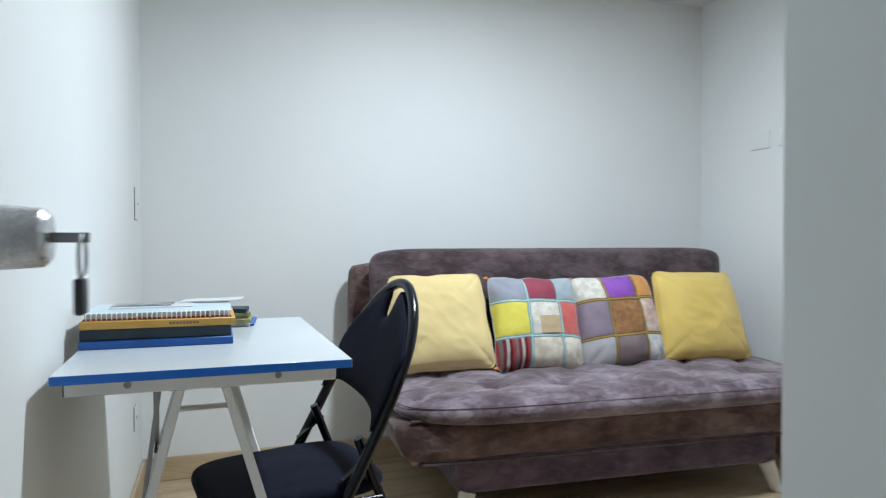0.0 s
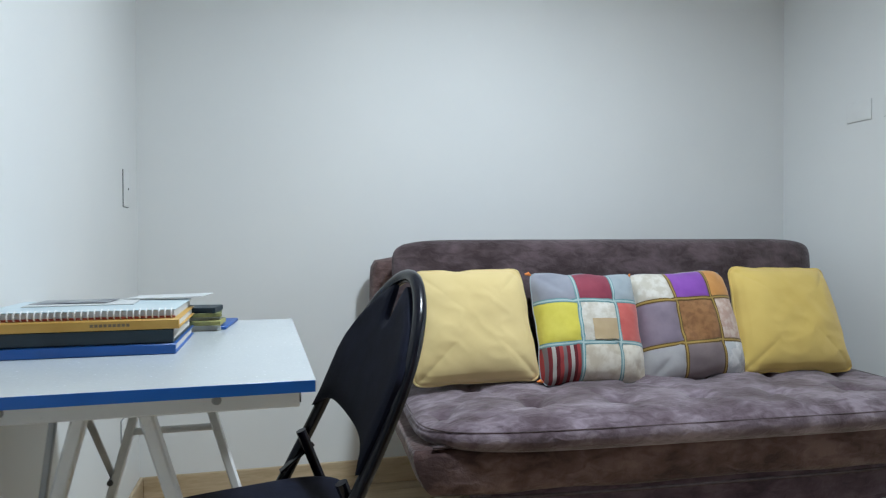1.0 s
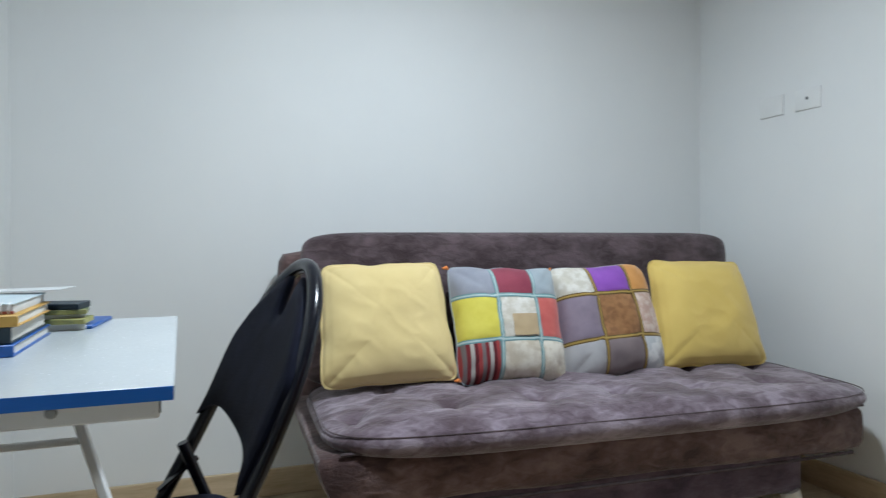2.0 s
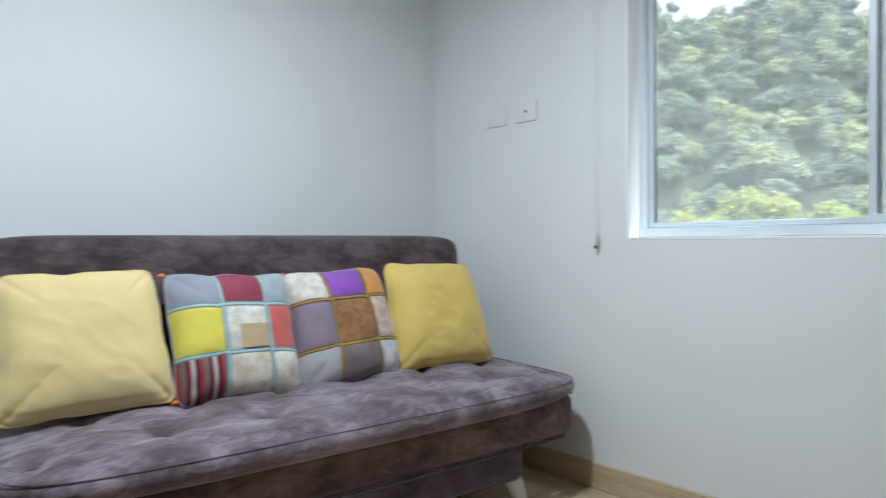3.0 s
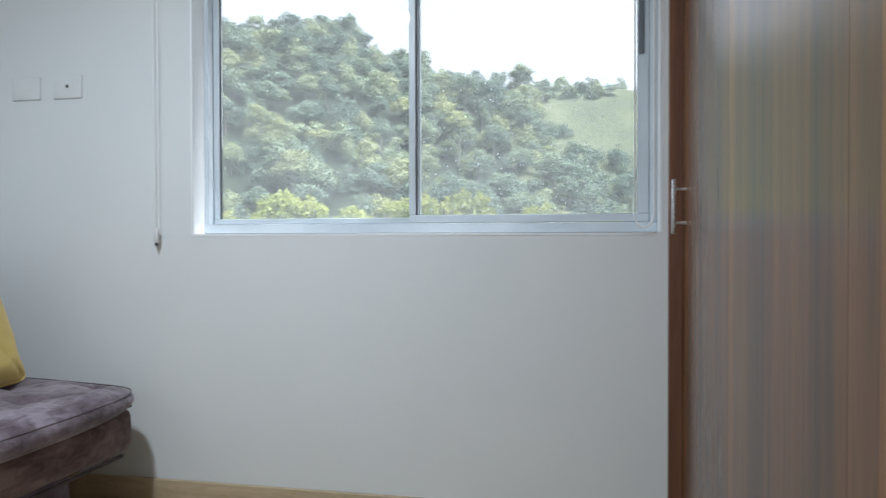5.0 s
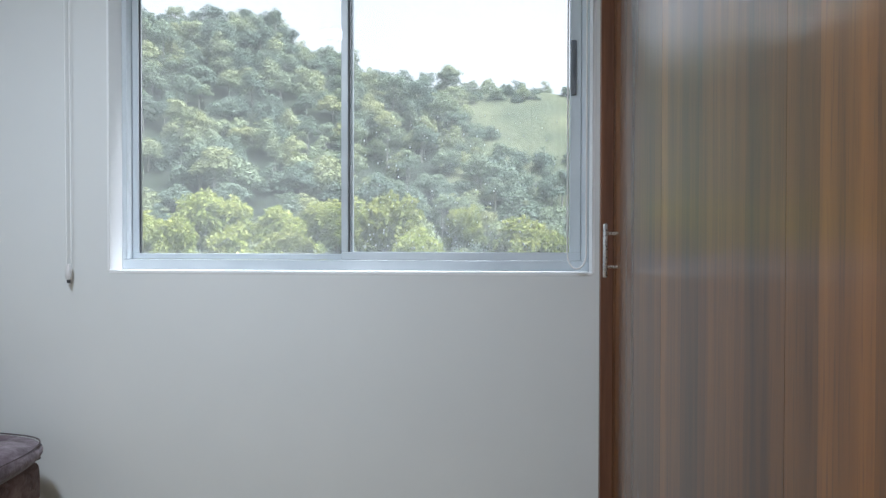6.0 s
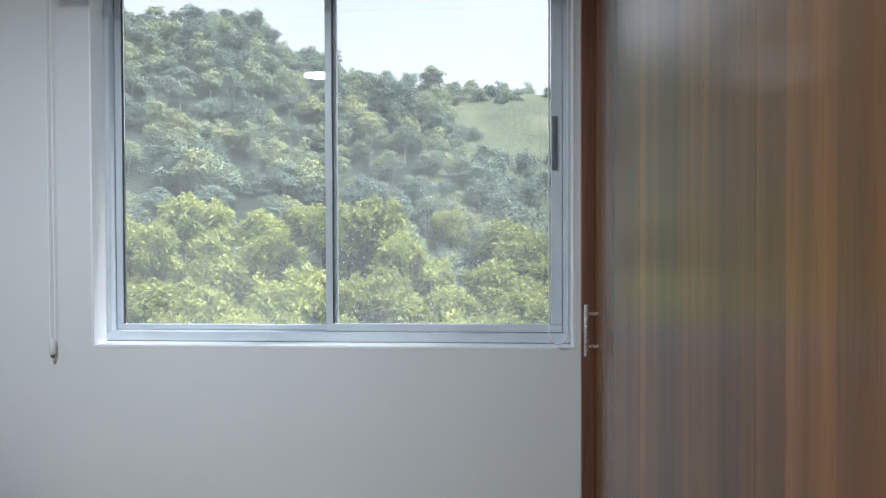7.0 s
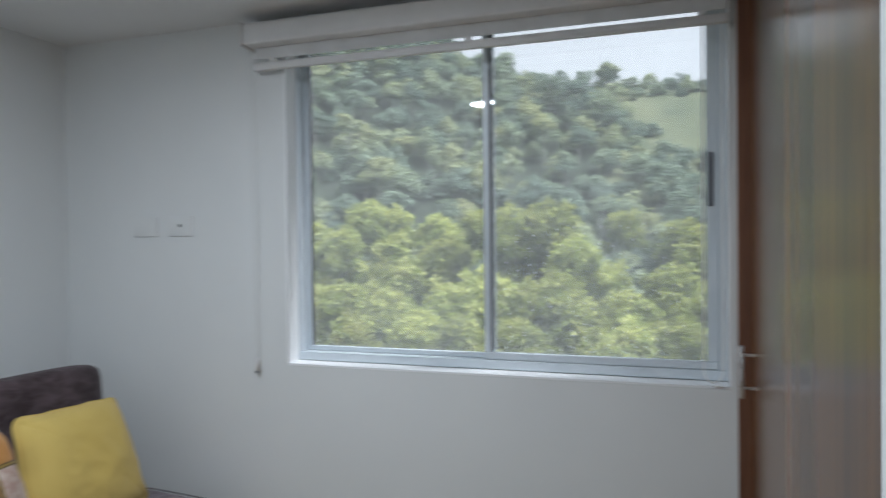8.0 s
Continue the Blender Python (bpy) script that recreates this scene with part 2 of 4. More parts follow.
def leaf_material(name, tones, through_light, low=0.75, own=0.0):
    """Foliage whose tone differs from tree to tree and from leaf to leaf."""
    m, n, l, p = nodes_of(name)
    geo, at, ramp = n.new("ShaderNodeNewGeometry"), n.new("ShaderNodeAttribute"), n.new("ShaderNodeValToRGB")
    at.attribute_name = "tint"
    el = ramp.color_ramp.elements
    while len(el) < len(tones):
        el.new(0.5)
    for i, c in enumerate(tones):
        el[i].position, el[i].color = i / (len(tones) - 1), (*c, 1)
    l.new(at.outputs["Fac"], ramp.inputs[0])
    val, hsv = n.new("ShaderNodeMapRange"), n.new("ShaderNodeHueSaturation")
    val.inputs["To Min"].default_value, val.inputs["To Max"].default_value = low, 2 - low
    l.new(geo.outputs["Random Per Island"], val.inputs["Value"])
    tree, mul = n.new("ShaderNodeMapRange"), n.new("ShaderNodeMath")
    tree.inputs["To Min"].default_value, tree.inputs["To Max"].default_value = 1 - own, 1 + own
    l.new(n.new("ShaderNodeObjectInfo").outputs["Random"], tree.inputs["Value"])
    mul.operation = "MULTIPLY"
    l.new(val.outputs[0], mul.inputs[0])
    l.new(tree.outputs[0], mul.inputs[1])
    l.new(mul.outputs[0], hsv.inputs["Value"])
    l.new(ramp.outputs[0], hsv.inputs["Color"])
    l.new(hsv.outputs[0], p.inputs["Base Color"])
    p.inputs["Roughness"].default_value = 0.8
    p.inputs["Specular IOR Level"].default_value = 0.15
    tr = n.new("ShaderNodeBsdfTranslucent")
    l.new(hsv.outputs[0], tr.inputs["Color"])
    ms = n.new("ShaderNodeMixShader")
    ms.inputs[0].default_value = through_light
    l.new(p.outputs[0], ms.inputs[1])
    l.new(tr.outputs[0], ms.inputs[2])
    l.new(ms.outputs[0], n["Material Output"].inputs["Surface"])
    return m


# Far tones are paler and bluer: distance haze put into the leaf colour.
LEAF_FAR = leaf_material("hazed_far_foliage", [(0.124, 0.169, 0.145), (0.200, 0.252, 0.191), (0.280, 0.325, 0.206), (0.389, 0.401, 0.206)], 0.25)
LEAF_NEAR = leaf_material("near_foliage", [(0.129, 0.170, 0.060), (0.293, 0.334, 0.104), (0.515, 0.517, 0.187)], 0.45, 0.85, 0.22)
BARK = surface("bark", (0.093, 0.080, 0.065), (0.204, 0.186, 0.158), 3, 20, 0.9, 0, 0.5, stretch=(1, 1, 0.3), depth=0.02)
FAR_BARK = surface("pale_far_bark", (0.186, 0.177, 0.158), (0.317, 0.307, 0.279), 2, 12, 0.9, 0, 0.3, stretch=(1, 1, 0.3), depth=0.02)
# Grass colour darkened to paint in the shaded gaps between trees.
HILL = surface("hill_grass_shaded", (0.014, 0.022, 0.013), (0.029, 0.039, 0.021), 0.12, 1.5, 0.95, 0, 0.4, depth=0.1)
MEADOW = surface("meadow_grass", (0.049, 0.066, 0.034), (0.128, 0.135, 0.070), 0.16, 0.9, 0.95, 0, 0.8, depth=0.3, low=0.3, high=0.7)

# ---- mesh helpers ----


def world_of(ob):
    m = ob.matrix_basis.copy()
    while ob.parent:
        ob = ob.parent
        m = ob.matrix_basis @ m
    return m


def mesh_of(name, bm, material, smooth=True, angle=40):
    bmesh.ops.recalc_face_normals(bm, faces=bm.faces)
    me = bpy.data.meshes.new(name)
    bm.to_mesh(me)
    bm.free()
    for mt in material if isinstance(material, (list, tuple)) else [material]:
        me.materials.append(mt)
    if smooth:
        me.shade_smooth()
        me.set_sharp_from_angle(angle=radians(angle))
    return me


def thing(name, x, y, z, label, category, group="", kind="", turn=0):
    """The empty base of a thing that has parts."""
    ob = new(name)
    ob.empty_display_size = 0.05
    ob.matrix_basis = pose(x, y, z, 0, 0, turn)
    return tagged(ob, label, category, group, kind)


def part(name, bm, material, parent, label="", local=False, smooth=True):
    """One mesh under a thing or a part; bm is in world metres unless local."""
    if not local:
        bm.transform(world_of(parent).inverted())
    ob = new(name, mesh_of(name, bm, material, smooth))
    ob.parent = parent
    return tagged(ob, label)


def solo(name, bm, material, label, category, group="", kind="", smooth=True):
    """A thing of one mesh, its origin at the middle of its base."""
    xs, ys, zs = zip(*[v.co for v in bm.verts])
    o = Vector(((min(xs) + max(xs)) / 2, (min(ys) + max(ys)) / 2, min(zs)))
    bm.transform(Matrix.Translation(-o))
    ob = new(name, mesh_of(name, bm, material, smooth))
    ob.matrix_basis = Matrix.Translation(o)
    return tagged(ob, label, category, group, kind)


def box(x0, x1, y0, y1, z0, z1, bevel=0.0, seg=2, bm=None):
    own = bmesh.new()
    bmesh.ops.create_cube(own, size=1, matrix=Matrix.LocRotScale(((x0 + x1) / 2, (y0 + y1) / 2, (z0 + z1) / 2), None, (x1 - x0, y1 - y0, z1 - z0)))
    if bevel:
        bmesh.ops.bevel(own, geom=own.edges[:], offset=bevel, segments=seg, affect="EDGES", profile=0.5)
    return merged(bm, own)


def merged(bm, own):
    if bm is None:
        return own
    me = bpy.data.meshes.new("tmp")
    own.to_mesh(me)
    own.free()
    bm.from_mesh(me)
    bpy.data.meshes.remove(me)
    return bm


def tube(points, radius, sides=10, closed=False, flat=1.0, bm=None):
    """A round bar along points, with capped ends."""
    pts = [Vector(p) for p in points]
    own = bmesh.new()
    rings, up = [], None
    for i, p in enumerate(pts):
        a = pts[i - 1] if (i or closed) else p
        b = pts[(i + 1) % len(pts)] if (i < len(pts) - 1 or closed) else p
        d = (b - a).normalized()
        if up is None:
            up = d.orthogonal().normalized()
        up = (up - d * up.dot(d)).normalized()
        side = d.cross(up)
        r = radius[i] if isinstance(radius, (list, tuple)) else radius
        rings.append([own.verts.new(p + (up * math.cos(t) + side * math.sin(t) * flat) * r) for t in (2 * math.pi * k / sides for k in range(sides))])
    for i in range(len(rings) - (0 if closed else 1)):
        a, b = rings[i], rings[(i + 1) % len(rings)]
        for k in range(sides):
            own.faces.new((a[k], a[(k + 1) % sides], b[(k + 1) % sides], b[k]))
    if not closed:
        own.faces.new(rings[0][::-1])
        own.faces.new(rings[-1])
    return merged(bm, own)


def bar(a, b, wide, thick, bevel=0.003, bm=None):
    """A square tube from a to b; thick runs along y where the bar stands in a plane of constant y."""
    a, b = Vector(a), Vector(b)
    d = b - a
    q = d.to_track_quat("Z", "Y")
    own = box(-wide / 2, wide / 2, -thick / 2, thick / 2, 0, d.length, bevel, 1)
    own.transform(Matrix.Translation(a) @ q.to_matrix().to_4x4())
    return merged(bm, own)


def smooth_path(points, steps=8):
    """Points along a Catmull-Rom curve."""
    p = [Vector(points[0]), *map(Vector, points), Vector(points[-1])]
    out = []
    for i in range(1, len(p) - 2):
        for k in range(steps):
            t = k / steps
            out.append(0.5 * (2 * p[i] + (p[i + 1] - p[i - 1]) * t + (2 * p[i - 1] - 5 * p[i] + 4 * p[i + 1] - p[i + 2]) * t * t + (3 * p[i] - p[i - 1] - 3 * p[i + 1] + p[i + 2]) * t ** 3))
    return out + [p[-2]]


def slab(w, d, t, nx=40, ny=24, k=7.0, edge=0.03, crown=0.0, dimples=(), lumps=0.0, seed=0, creases=()):
    """A padded slab with rounded plan corners, soft edges, a crown and pressed-in tufts; its base is at z = 0."""
    bm = bmesh.new()

    def place(u, v, top):
        m = max(abs(u), abs(v))
        n = (abs(u) ** k + abs(v) ** k) ** (1 / k) or 1
        s = m / n if m else 1
        x, y = u * s * w / 2, v * s * d / 2
        inset = (1 - m) * min(w, d) / 2
        f = min(inset / edge, 1)
        rise = math.sqrt(max(0, 1 - (1 - f) ** 2))
        z = t / 2 + (t / 2) * rise * (1 if top else -1)
        if top:
            z += crown * (1 - u * u) * (1 - v * v)
            for dx, dy, depth, r in dimples:
                q = ((x - dx) ** 2 + (y - dy) ** 2) / (r * r)
                z -= depth * (math.exp(-q * 9) * 0.6 + math.exp(-q * 1.2) * 0.5) * rise
            for ax, ay, bx, by in creases:
                ex, ey = bx - ax, by - ay
                g = min(max(((x - ax) * ex + (y - ay) * ey) / (ex * ex + ey * ey), 0), 1)
                off = math.hypot(x - ax - g * ex, y - ay - g * ey)
                if off < 0.06:
                    z -= rise * (1 - 0.6 * g) * (0.006 * math.exp(-(off / 0.009) ** 2) + 0.004 * math.exp(-(off / 0.028) ** 2))
            z += lumps * rise * (noise.noise((x * 7 + seed, y * 7, seed)) + 0.30 * (0.5 - abs(noise.noise((x * 17, y * 21, seed + 3)))))
        return bm.verts.new((x, y, z))

    def spread(i, n):
        a = 2 * i / n - 1
        return math.copysign(1 - (1 - abs(a)) ** 1.6, a)

    grids = []
    for top in (True, False):
        g = [[place(spread(i, nx), spread(j, ny), top) for j in range(ny + 1)] for i in range(nx + 1)]
        for i in range(nx):
            for j in range(ny):
                bm.faces.new((g[i][j], g[i + 1][j], g[i + 1][j + 1], g[i][j + 1]))
        grids.append(g)
    bmesh.ops.remove_doubles(bm, verts=bm.verts, dist=0.0004)
    return bm


# ---- the room ----
XL, XR, YB, YS, YD = 0.41, 3.10, 3.92, 1.330, 0.77
WY0, WY1, WZ0, WZ1 = 1.382, 2.88, 0.917, 2.125

solo("wall_north", box(XL - 0.14, XR + 0.16, YB, YB + 0.14, -0.02, CEIL + 0.1), PAINT, "plain white painted wall behind the sofa", "wall", kind="structure", smooth=False)
solo("wall_west", box(XL - 0.14, XL, -1.3, YB, -0.02, CEIL + 0.1), PAINT, "plain white painted wall beside the desk", "wall", kind="structure", smooth=False)
bm = box(XR, XR + 0.16, 0.6, YB, -0.02, WZ0)
box(XR, XR + 0.16, 0.6, YB, WZ1, CEIL + 0.1, bm=bm)
box(XR, XR + 0.16, 0.6, WY0, WZ0, WZ1, bm=bm)
box(XR, XR + 0.16, WY1, YB, WZ0, WZ1, bm=bm)
solo("wall_east", bm, PAINT, "white painted wall with the wide window", "wall", kind="structure", smooth=False)
bm = box(1.172, 1.270, 0.6, 1.476, -0.02, CEIL + 0.1, 0.003)
solo("wall_partition", bm, PAINT, "thin white painted partition between doorway and wardrobe", "wall", kind="structure", smooth=False)
solo("wall_wardrobe_back", box(1.272, XR, 0.6, 0.7, -0.02, CEIL + 0.1), PAINT, "plain wall behind the wardrobe", "wall", kind="structure", smooth=False)
bm = box(XL, 0.50, YD - 0.1, YD, -0.02, CEIL + 0.1)
box(0.50, 1.172, YD - 0.1, YD, 2.04, CEIL + 0.1, bm=bm)
solo("wall_doorway", bm, PAINT, "white painted wall round the doorway", "wall", kind="structure", smooth=False)
bm = box(XL, 2.4, -1.4, -1.3, -0.02, CEIL + 0.1)
box(2.3, 2.4, -1.3, 0.6, -0.02, CEIL + 0.1, bm=bm)
solo("wall_hall", bm, PAINT, "plain white hall wall beyond the doorway", "wall", kind="structure", smooth=False)
solo("ceiling", box(XL - 0.14, XR + 0.16, -1.4, YB + 0.14, CEIL, CEIL + 0.12), CEILING, "plain white painted ceiling", "ceiling", kind="structure", smooth=False)
floor = solo("floor", box(XL - 0.14, XR + 0.16, -1.4, YB + 0.14, -0.12, -0.010), GAP, "light oak laminate plank floor", "floor", kind="structure", smooth=False)

for name, bm, label in (
    ("baseboard_north", box(XL + 0.013, XR - 0.013, YB - 0.013, YB, 0, 0.095, 0.003, 1), "light oak baseboard along the sofa wall"),
    ("baseboard_east", box(XR - 0.013, XR, 1.366, YB, 0, 0.095, 0.003, 1), "light oak baseboard below the window"),
    ("baseboard_west", box(XL, XL + 0.013, YD, YB, 0, 0.095, 0.003, 1), "light oak baseboard beside the desk"),
):
    solo(name, bm, SKIRTING, label, "baseboard", kind="structure")

# ---- window ----
win = thing("window_1", 3.18, (WY0 + WY1) / 2, WZ0, "sliding aluminium window with two glass panes over a green hillside", "window", kind="structure")
FX0, FX1 = 3.172, 3.227
bm = box(FX0, FX1, WY0, WY1, WZ0 + 0.004, WZ0 + 0.036, 0.002, 1)
part("sill_track", bm, ALU, win)
part("head_track", box(FX0, FX1, WY0, WY1, WZ1 - 0.035, WZ1, 0.002, 1), ALU, win)
part("frame_jamb", box(FX0, FX1, WY1 - 0.018, WY1, WZ0 + 0.036, WZ1 - 0.035, 0.002, 1), ALU, win)
part("frame_jamb", box(FX0, FX1, WY0, WY0 + 0.026, WZ0 + 0.036, WZ1 - 0.035, 0.002, 1), ALU, win)


def sash(x0, x1, y0, y1, low):
    s = part("sash", box(x0, x1, y0, y1, WZ0 + 0.037, low, 0.002, 1), ALU, win, "painted aluminium sash")
    part("stile", box(x0, x1, y0, y0 + 0.034, low, WZ1 - 0.036, 0.002, 1), ALU, s)
    part("stile", box(x0, x1, y1 - 0.022, y1, low, WZ1 - 0.036, 0.002, 1), ALU, s)
    part("gasket", box(x0 + 0.004, x1 - 0.004, y1 - 0.027, y1 - 0.0215, low, WZ1 - 0.037), ALU_DARK, s, "black rubber gasket")
    pane = part("pane", box((x0 + x1) / 2 - 0.002, (x0 + x1) / 2 + 0.002, y0 + 0.0335, y1 - 0.0275, low, WZ1 - 0.037), GLASS, s, "glass pane with a painted haze veil, tinted to dim the sky")
    # No shadow, so daylight enters the room undimmed by the added tint.
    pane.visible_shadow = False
    return s


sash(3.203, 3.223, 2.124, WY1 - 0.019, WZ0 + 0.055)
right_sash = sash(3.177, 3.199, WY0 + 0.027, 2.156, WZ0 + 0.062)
drops = bmesh.new()
random.seed(4)
for _ in range(240):
    r = random.uniform(0.0012, 0.0032)
    y, z = random.uniform(1.47, 2.11), WZ0 + 0.075 + 0.42 * random.random() ** 1.8
    bmesh.ops.create_icosphere(drops, subdivisions=1, radius=r, matrix=Matrix.LocRotScale((3.1905, y, z), None, (0.6, 1.0, 1.25)))
part("raindrops", drops, DROP, right_sash, "scattered raindrops on the outer side of the glass")
part("latch", box(3.168, 3.1775, 1.424, 1.442, 1.460, 1.628, 0.004, 2), LATCH, right_sash, "dark grey pull latch")
bm = box(XR - 0.0015, FX0, WY0 - 0.0, WY1, WZ0 - 0.005, WZ0 + 0.003, 0.001, 1)
part("window_sill", bm, REVEAL, win, "white painted sill")
bm = box(XR - 0.0015, FX0, WY1 - 0.003, WY1 + 0.005, WZ0 + 0.0031, WZ1, 0.001, 1)
part("reveal", bm, REVEAL, win, "white painted reveal, its colour lightened for daylight")
part("reveal", box(XR - 0.0015, FX0, WY0 - 0.005, WY0 + 0.003, WZ0 + 0.0031, WZ1, 0.001, 1), REVEAL, win)

# ---- roller blind with its two cords ----
blind = thing("roller_blind", 3.05, 2.2, 1.97, "off-white roller blind rolled up over the window", "blind")
part("cassette", box(2.995, 3.098, 1.366, 2.988, 2.066, 2.140, 0.008, 3), CASSETTE, blind)
part("fabric", box(3.052, 3.056, 1.392, 2.972, 2.024, 2.070), BLIND, blind, "pale woven blind fabric")
part("bottom_bar", box(3.044, 3.066, 1.388, 2.975, 1.984, 2.011, 0.004, 2), CASSETTE, blind)
for y in (1.46, 2.17, 2.90):
    part("fabric_clip", box(3.050, 3.058, y - 0.012, y + 0.012, 2.009, 2.026), CASSETTE, blind)
part("bracket", box(2.99, 3.099, 2.988, 2.998, 2.060, 2.146, 0.002, 1), CASSETTE, blind)
for k, (yc, zb, spread_y) in enumerate(((2.998, 0.925, 0.008), (1.432, 0.934, 0.027))):
    arc = [math.pi * i / 14 for i in range(15)]
    pts = [(3.07, yc + spread_y, 2.08), (3.073, yc + spread_y * 1.02, 1.6), (3.075, yc + spread_y, 1.2)]
    pts += [(3.076, yc + spread_y * math.cos(a), zb + spread_y * 1.6 * (1 - math.sin(a))) for a in arc]
    pts += [(3.075, yc - spread_y, 1.2), (3.073, yc - spread_y * 0.97, 1.6), (3.07, yc - spread_y, 2.08)]
    loop = part("pull_cord", tube(pts, 0.0010 if k == 0 else 0.0026, 6), CORD, blind, "thin looped pull cord")
    if k == 0:
        part("cord_weight", tube([(3.076, yc, zb + 0.016), (3.076, yc, zb + 0.004), (3.076, yc, zb - 0.03), (3.076, yc, zb - 0.034)], [0.004, 0.009, 0.009, 0.006], 10), CASSETTE, loop, "small grey plastic cord weight")
        part("weight_cap", tube([(3.076, yc, zb - 0.034), (3.076, yc, zb - 0.044)], [0.006, 0.005], 8), ALU_DARK, loop)

# ---- wall plates ----


def plate(name, centre, wide, high, facing, label, dots=(), rim=SHADOW_RIM):
    """facing: 'west' lies on the window wall, 'east' on the desk wall."""
    x, y, z = centre
    d = -1 if facing == "west" else 1
    p = thing(name, x, y, z - high / 2, label, "wall plate", "white wall plates")
    xs = sorted((x, x + d * 0.006))
    part("cover", box(*xs, y - wide / 2, y + wide / 2, z - high / 2, z + high / 2, 0.003, 2), PLATE, p)
    # Darker edge, widest below, paints in the cover's thin shadow line.
    part("back_rim", box(*sorted((x, x + d * 0.003)), y - wide / 2 - 0.0007, y + wide / 2 + 0.0007, z - high / 2 - 0.0016, z + high / 2 + 0.0002), rim, p)
    for dy, dz, r in dots:
        part("socket_hole", tube([(x + d * 0.004, y + dy, z + dz), (x + d * 0.0072, y + dy, z + dz)], r, 10), ALU_DARK, p)
    return p


plate("blank_plate", (XR, 3.515, 1.430), 0.112, 0.078, "west", "white blank wall plate above the sofa end")
plate("antenna_plate", (XR, 3.349, 1.430), 0.110, 0.078, "west", "white antenna wall plate with a small round socket", [(0, 0.002, 0.006)])
plate("light_switch", (XL, 3.722, 1.102), 0.075, 0.118, "east", "white upright switch plate near the corner", [(0.02, 0, 0.004)], GAP)
plate("wall_socket", (XL, 3.664, 0.327), 0.075, 0.085, "east", "white wall socket low on the desk wall", [(0.012, 0, 0.004), (-0.012, 0, 0.004)], GAP)

# ---- ceiling lamp ----
dl = thing("ceiling_downlight", LX, LY, CEIL, "small round white ceiling downlight, switched on", "ceiling lamp")
part("ring", tube([(LX + 0.085 * math.cos(a), LY + 0.085 * math.sin(a), CEIL - 0.009) for a in (2 * math.pi * i / 40 for i in range(40))], 0.009, 8, True), WHITE_METAL, dl)
part("diffuser", tube([(LX, LY, CEIL - 0.001), (LX, LY, CEIL - 0.010)], 0.079, 40), GLOW, dl, "glowing white diffuser")

# ---- wardrobe ----
wd = thing("wardrobe", 2.32, 1.0, 0, "built-in wardrobe with glossy walnut laminate doors", "wardrobe")
part("body", box(1.276, 3.096, 0.705, YS - 0.023, 0.002, CEIL - 0.003), TRIM, wd)
d1 = part("door", box(2.4732, 3.068, YS - 0.021, YS, 0.07, CEIL - 0.012), WARDROBE, wd)
part("door", box(1.8762, 2.4724, YS - 0.021, YS, 0.07, CEIL - 0.012), WARDROBE, wd)
part("door", box(1.280, 1.8754, YS - 0.021, YS, 0.07, CEIL - 0.012), WARDROBE, wd)
part("plinth", box(1.278, 3.096, YS - 0.022, YS - 0.010, 0.002, 0.067), TRIM, wd)
part("scribe_strip", box(3.071, 3.097, YS - 0.021, 1.364, 0.002, CEIL - 0.004, 0.001, 1), TRIM, wd, "dark red-brown wall strip")
h = part("handle", box(2.970, 2.982, 1.359, 1.371, 0.914, 1.063, 0.003, 2), CHROME, d1, "brushed steel bar handle")
for z in (0.944, 1.036):
    part("post", tube([(2.976, YS + 0.0005, z), (2.976, 1.361, z)], 0.0045, 10), CHROME, h)

# ---- open door with the keys in it ----
door = thing("door_1", 0.552, 0.80, 0.0, "white painted door standing open, keys in its lock", "door", kind="structure")
part("leaf", box(0.514, 0.552, 0.80, 1.505, 0.008, 2.03, 0.002, 1), DOOR_PAINT, door)
KY, KZ = 1.452, 0.972
part("rose", tube([(0.550, KY, KZ), (0.554, KY, KZ), (0.557, KY, KZ)], [0.031, 0.031, 0.026], 24), CHROME, door)
kn = part("knob", tube([(0.555, KY, KZ), (0.568, KY, KZ), (0.576, KY, KZ), (0.600, KY, KZ), (0.603, KY, KZ)], [0.012, 0.012, 0.019, 0.0175, 0.014], 28), CHROME, door, "brushed steel door knob")
key = part("key", box(0.601, 0.624, KY - 0.001, KY + 0.001, KZ - 0.003, KZ + 0.003), GREY_METAL, kn)
ring = [(0.620, KY + 0.012 * math.sin(a), KZ - 0.012 + 0.014 * math.cos(a)) for a in (2 * math.pi * i / 24 for i in range(24))]
part("key_ring", tube(ring, 0.0012, 6, True), GREY_METAL, kn)
part("key_tag", box(0.616, 0.622, KY - 0.008, KY + 0.008, KZ - 0.046, KZ - 0.024, 0.002, 2), ALU_DARK, kn, "dark key tag")

# ---- sofa bed ----
sofa = thing("sofa_bed", 2.06, 3.4, 0, "mauve-brown suede sofa bed with a tufted seat against the wall", "sofa")
bm = box(1.455, 2.748, 3.065, 3.76, 0.108, 0.243, 0.014, 3)
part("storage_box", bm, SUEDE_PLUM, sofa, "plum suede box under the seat")


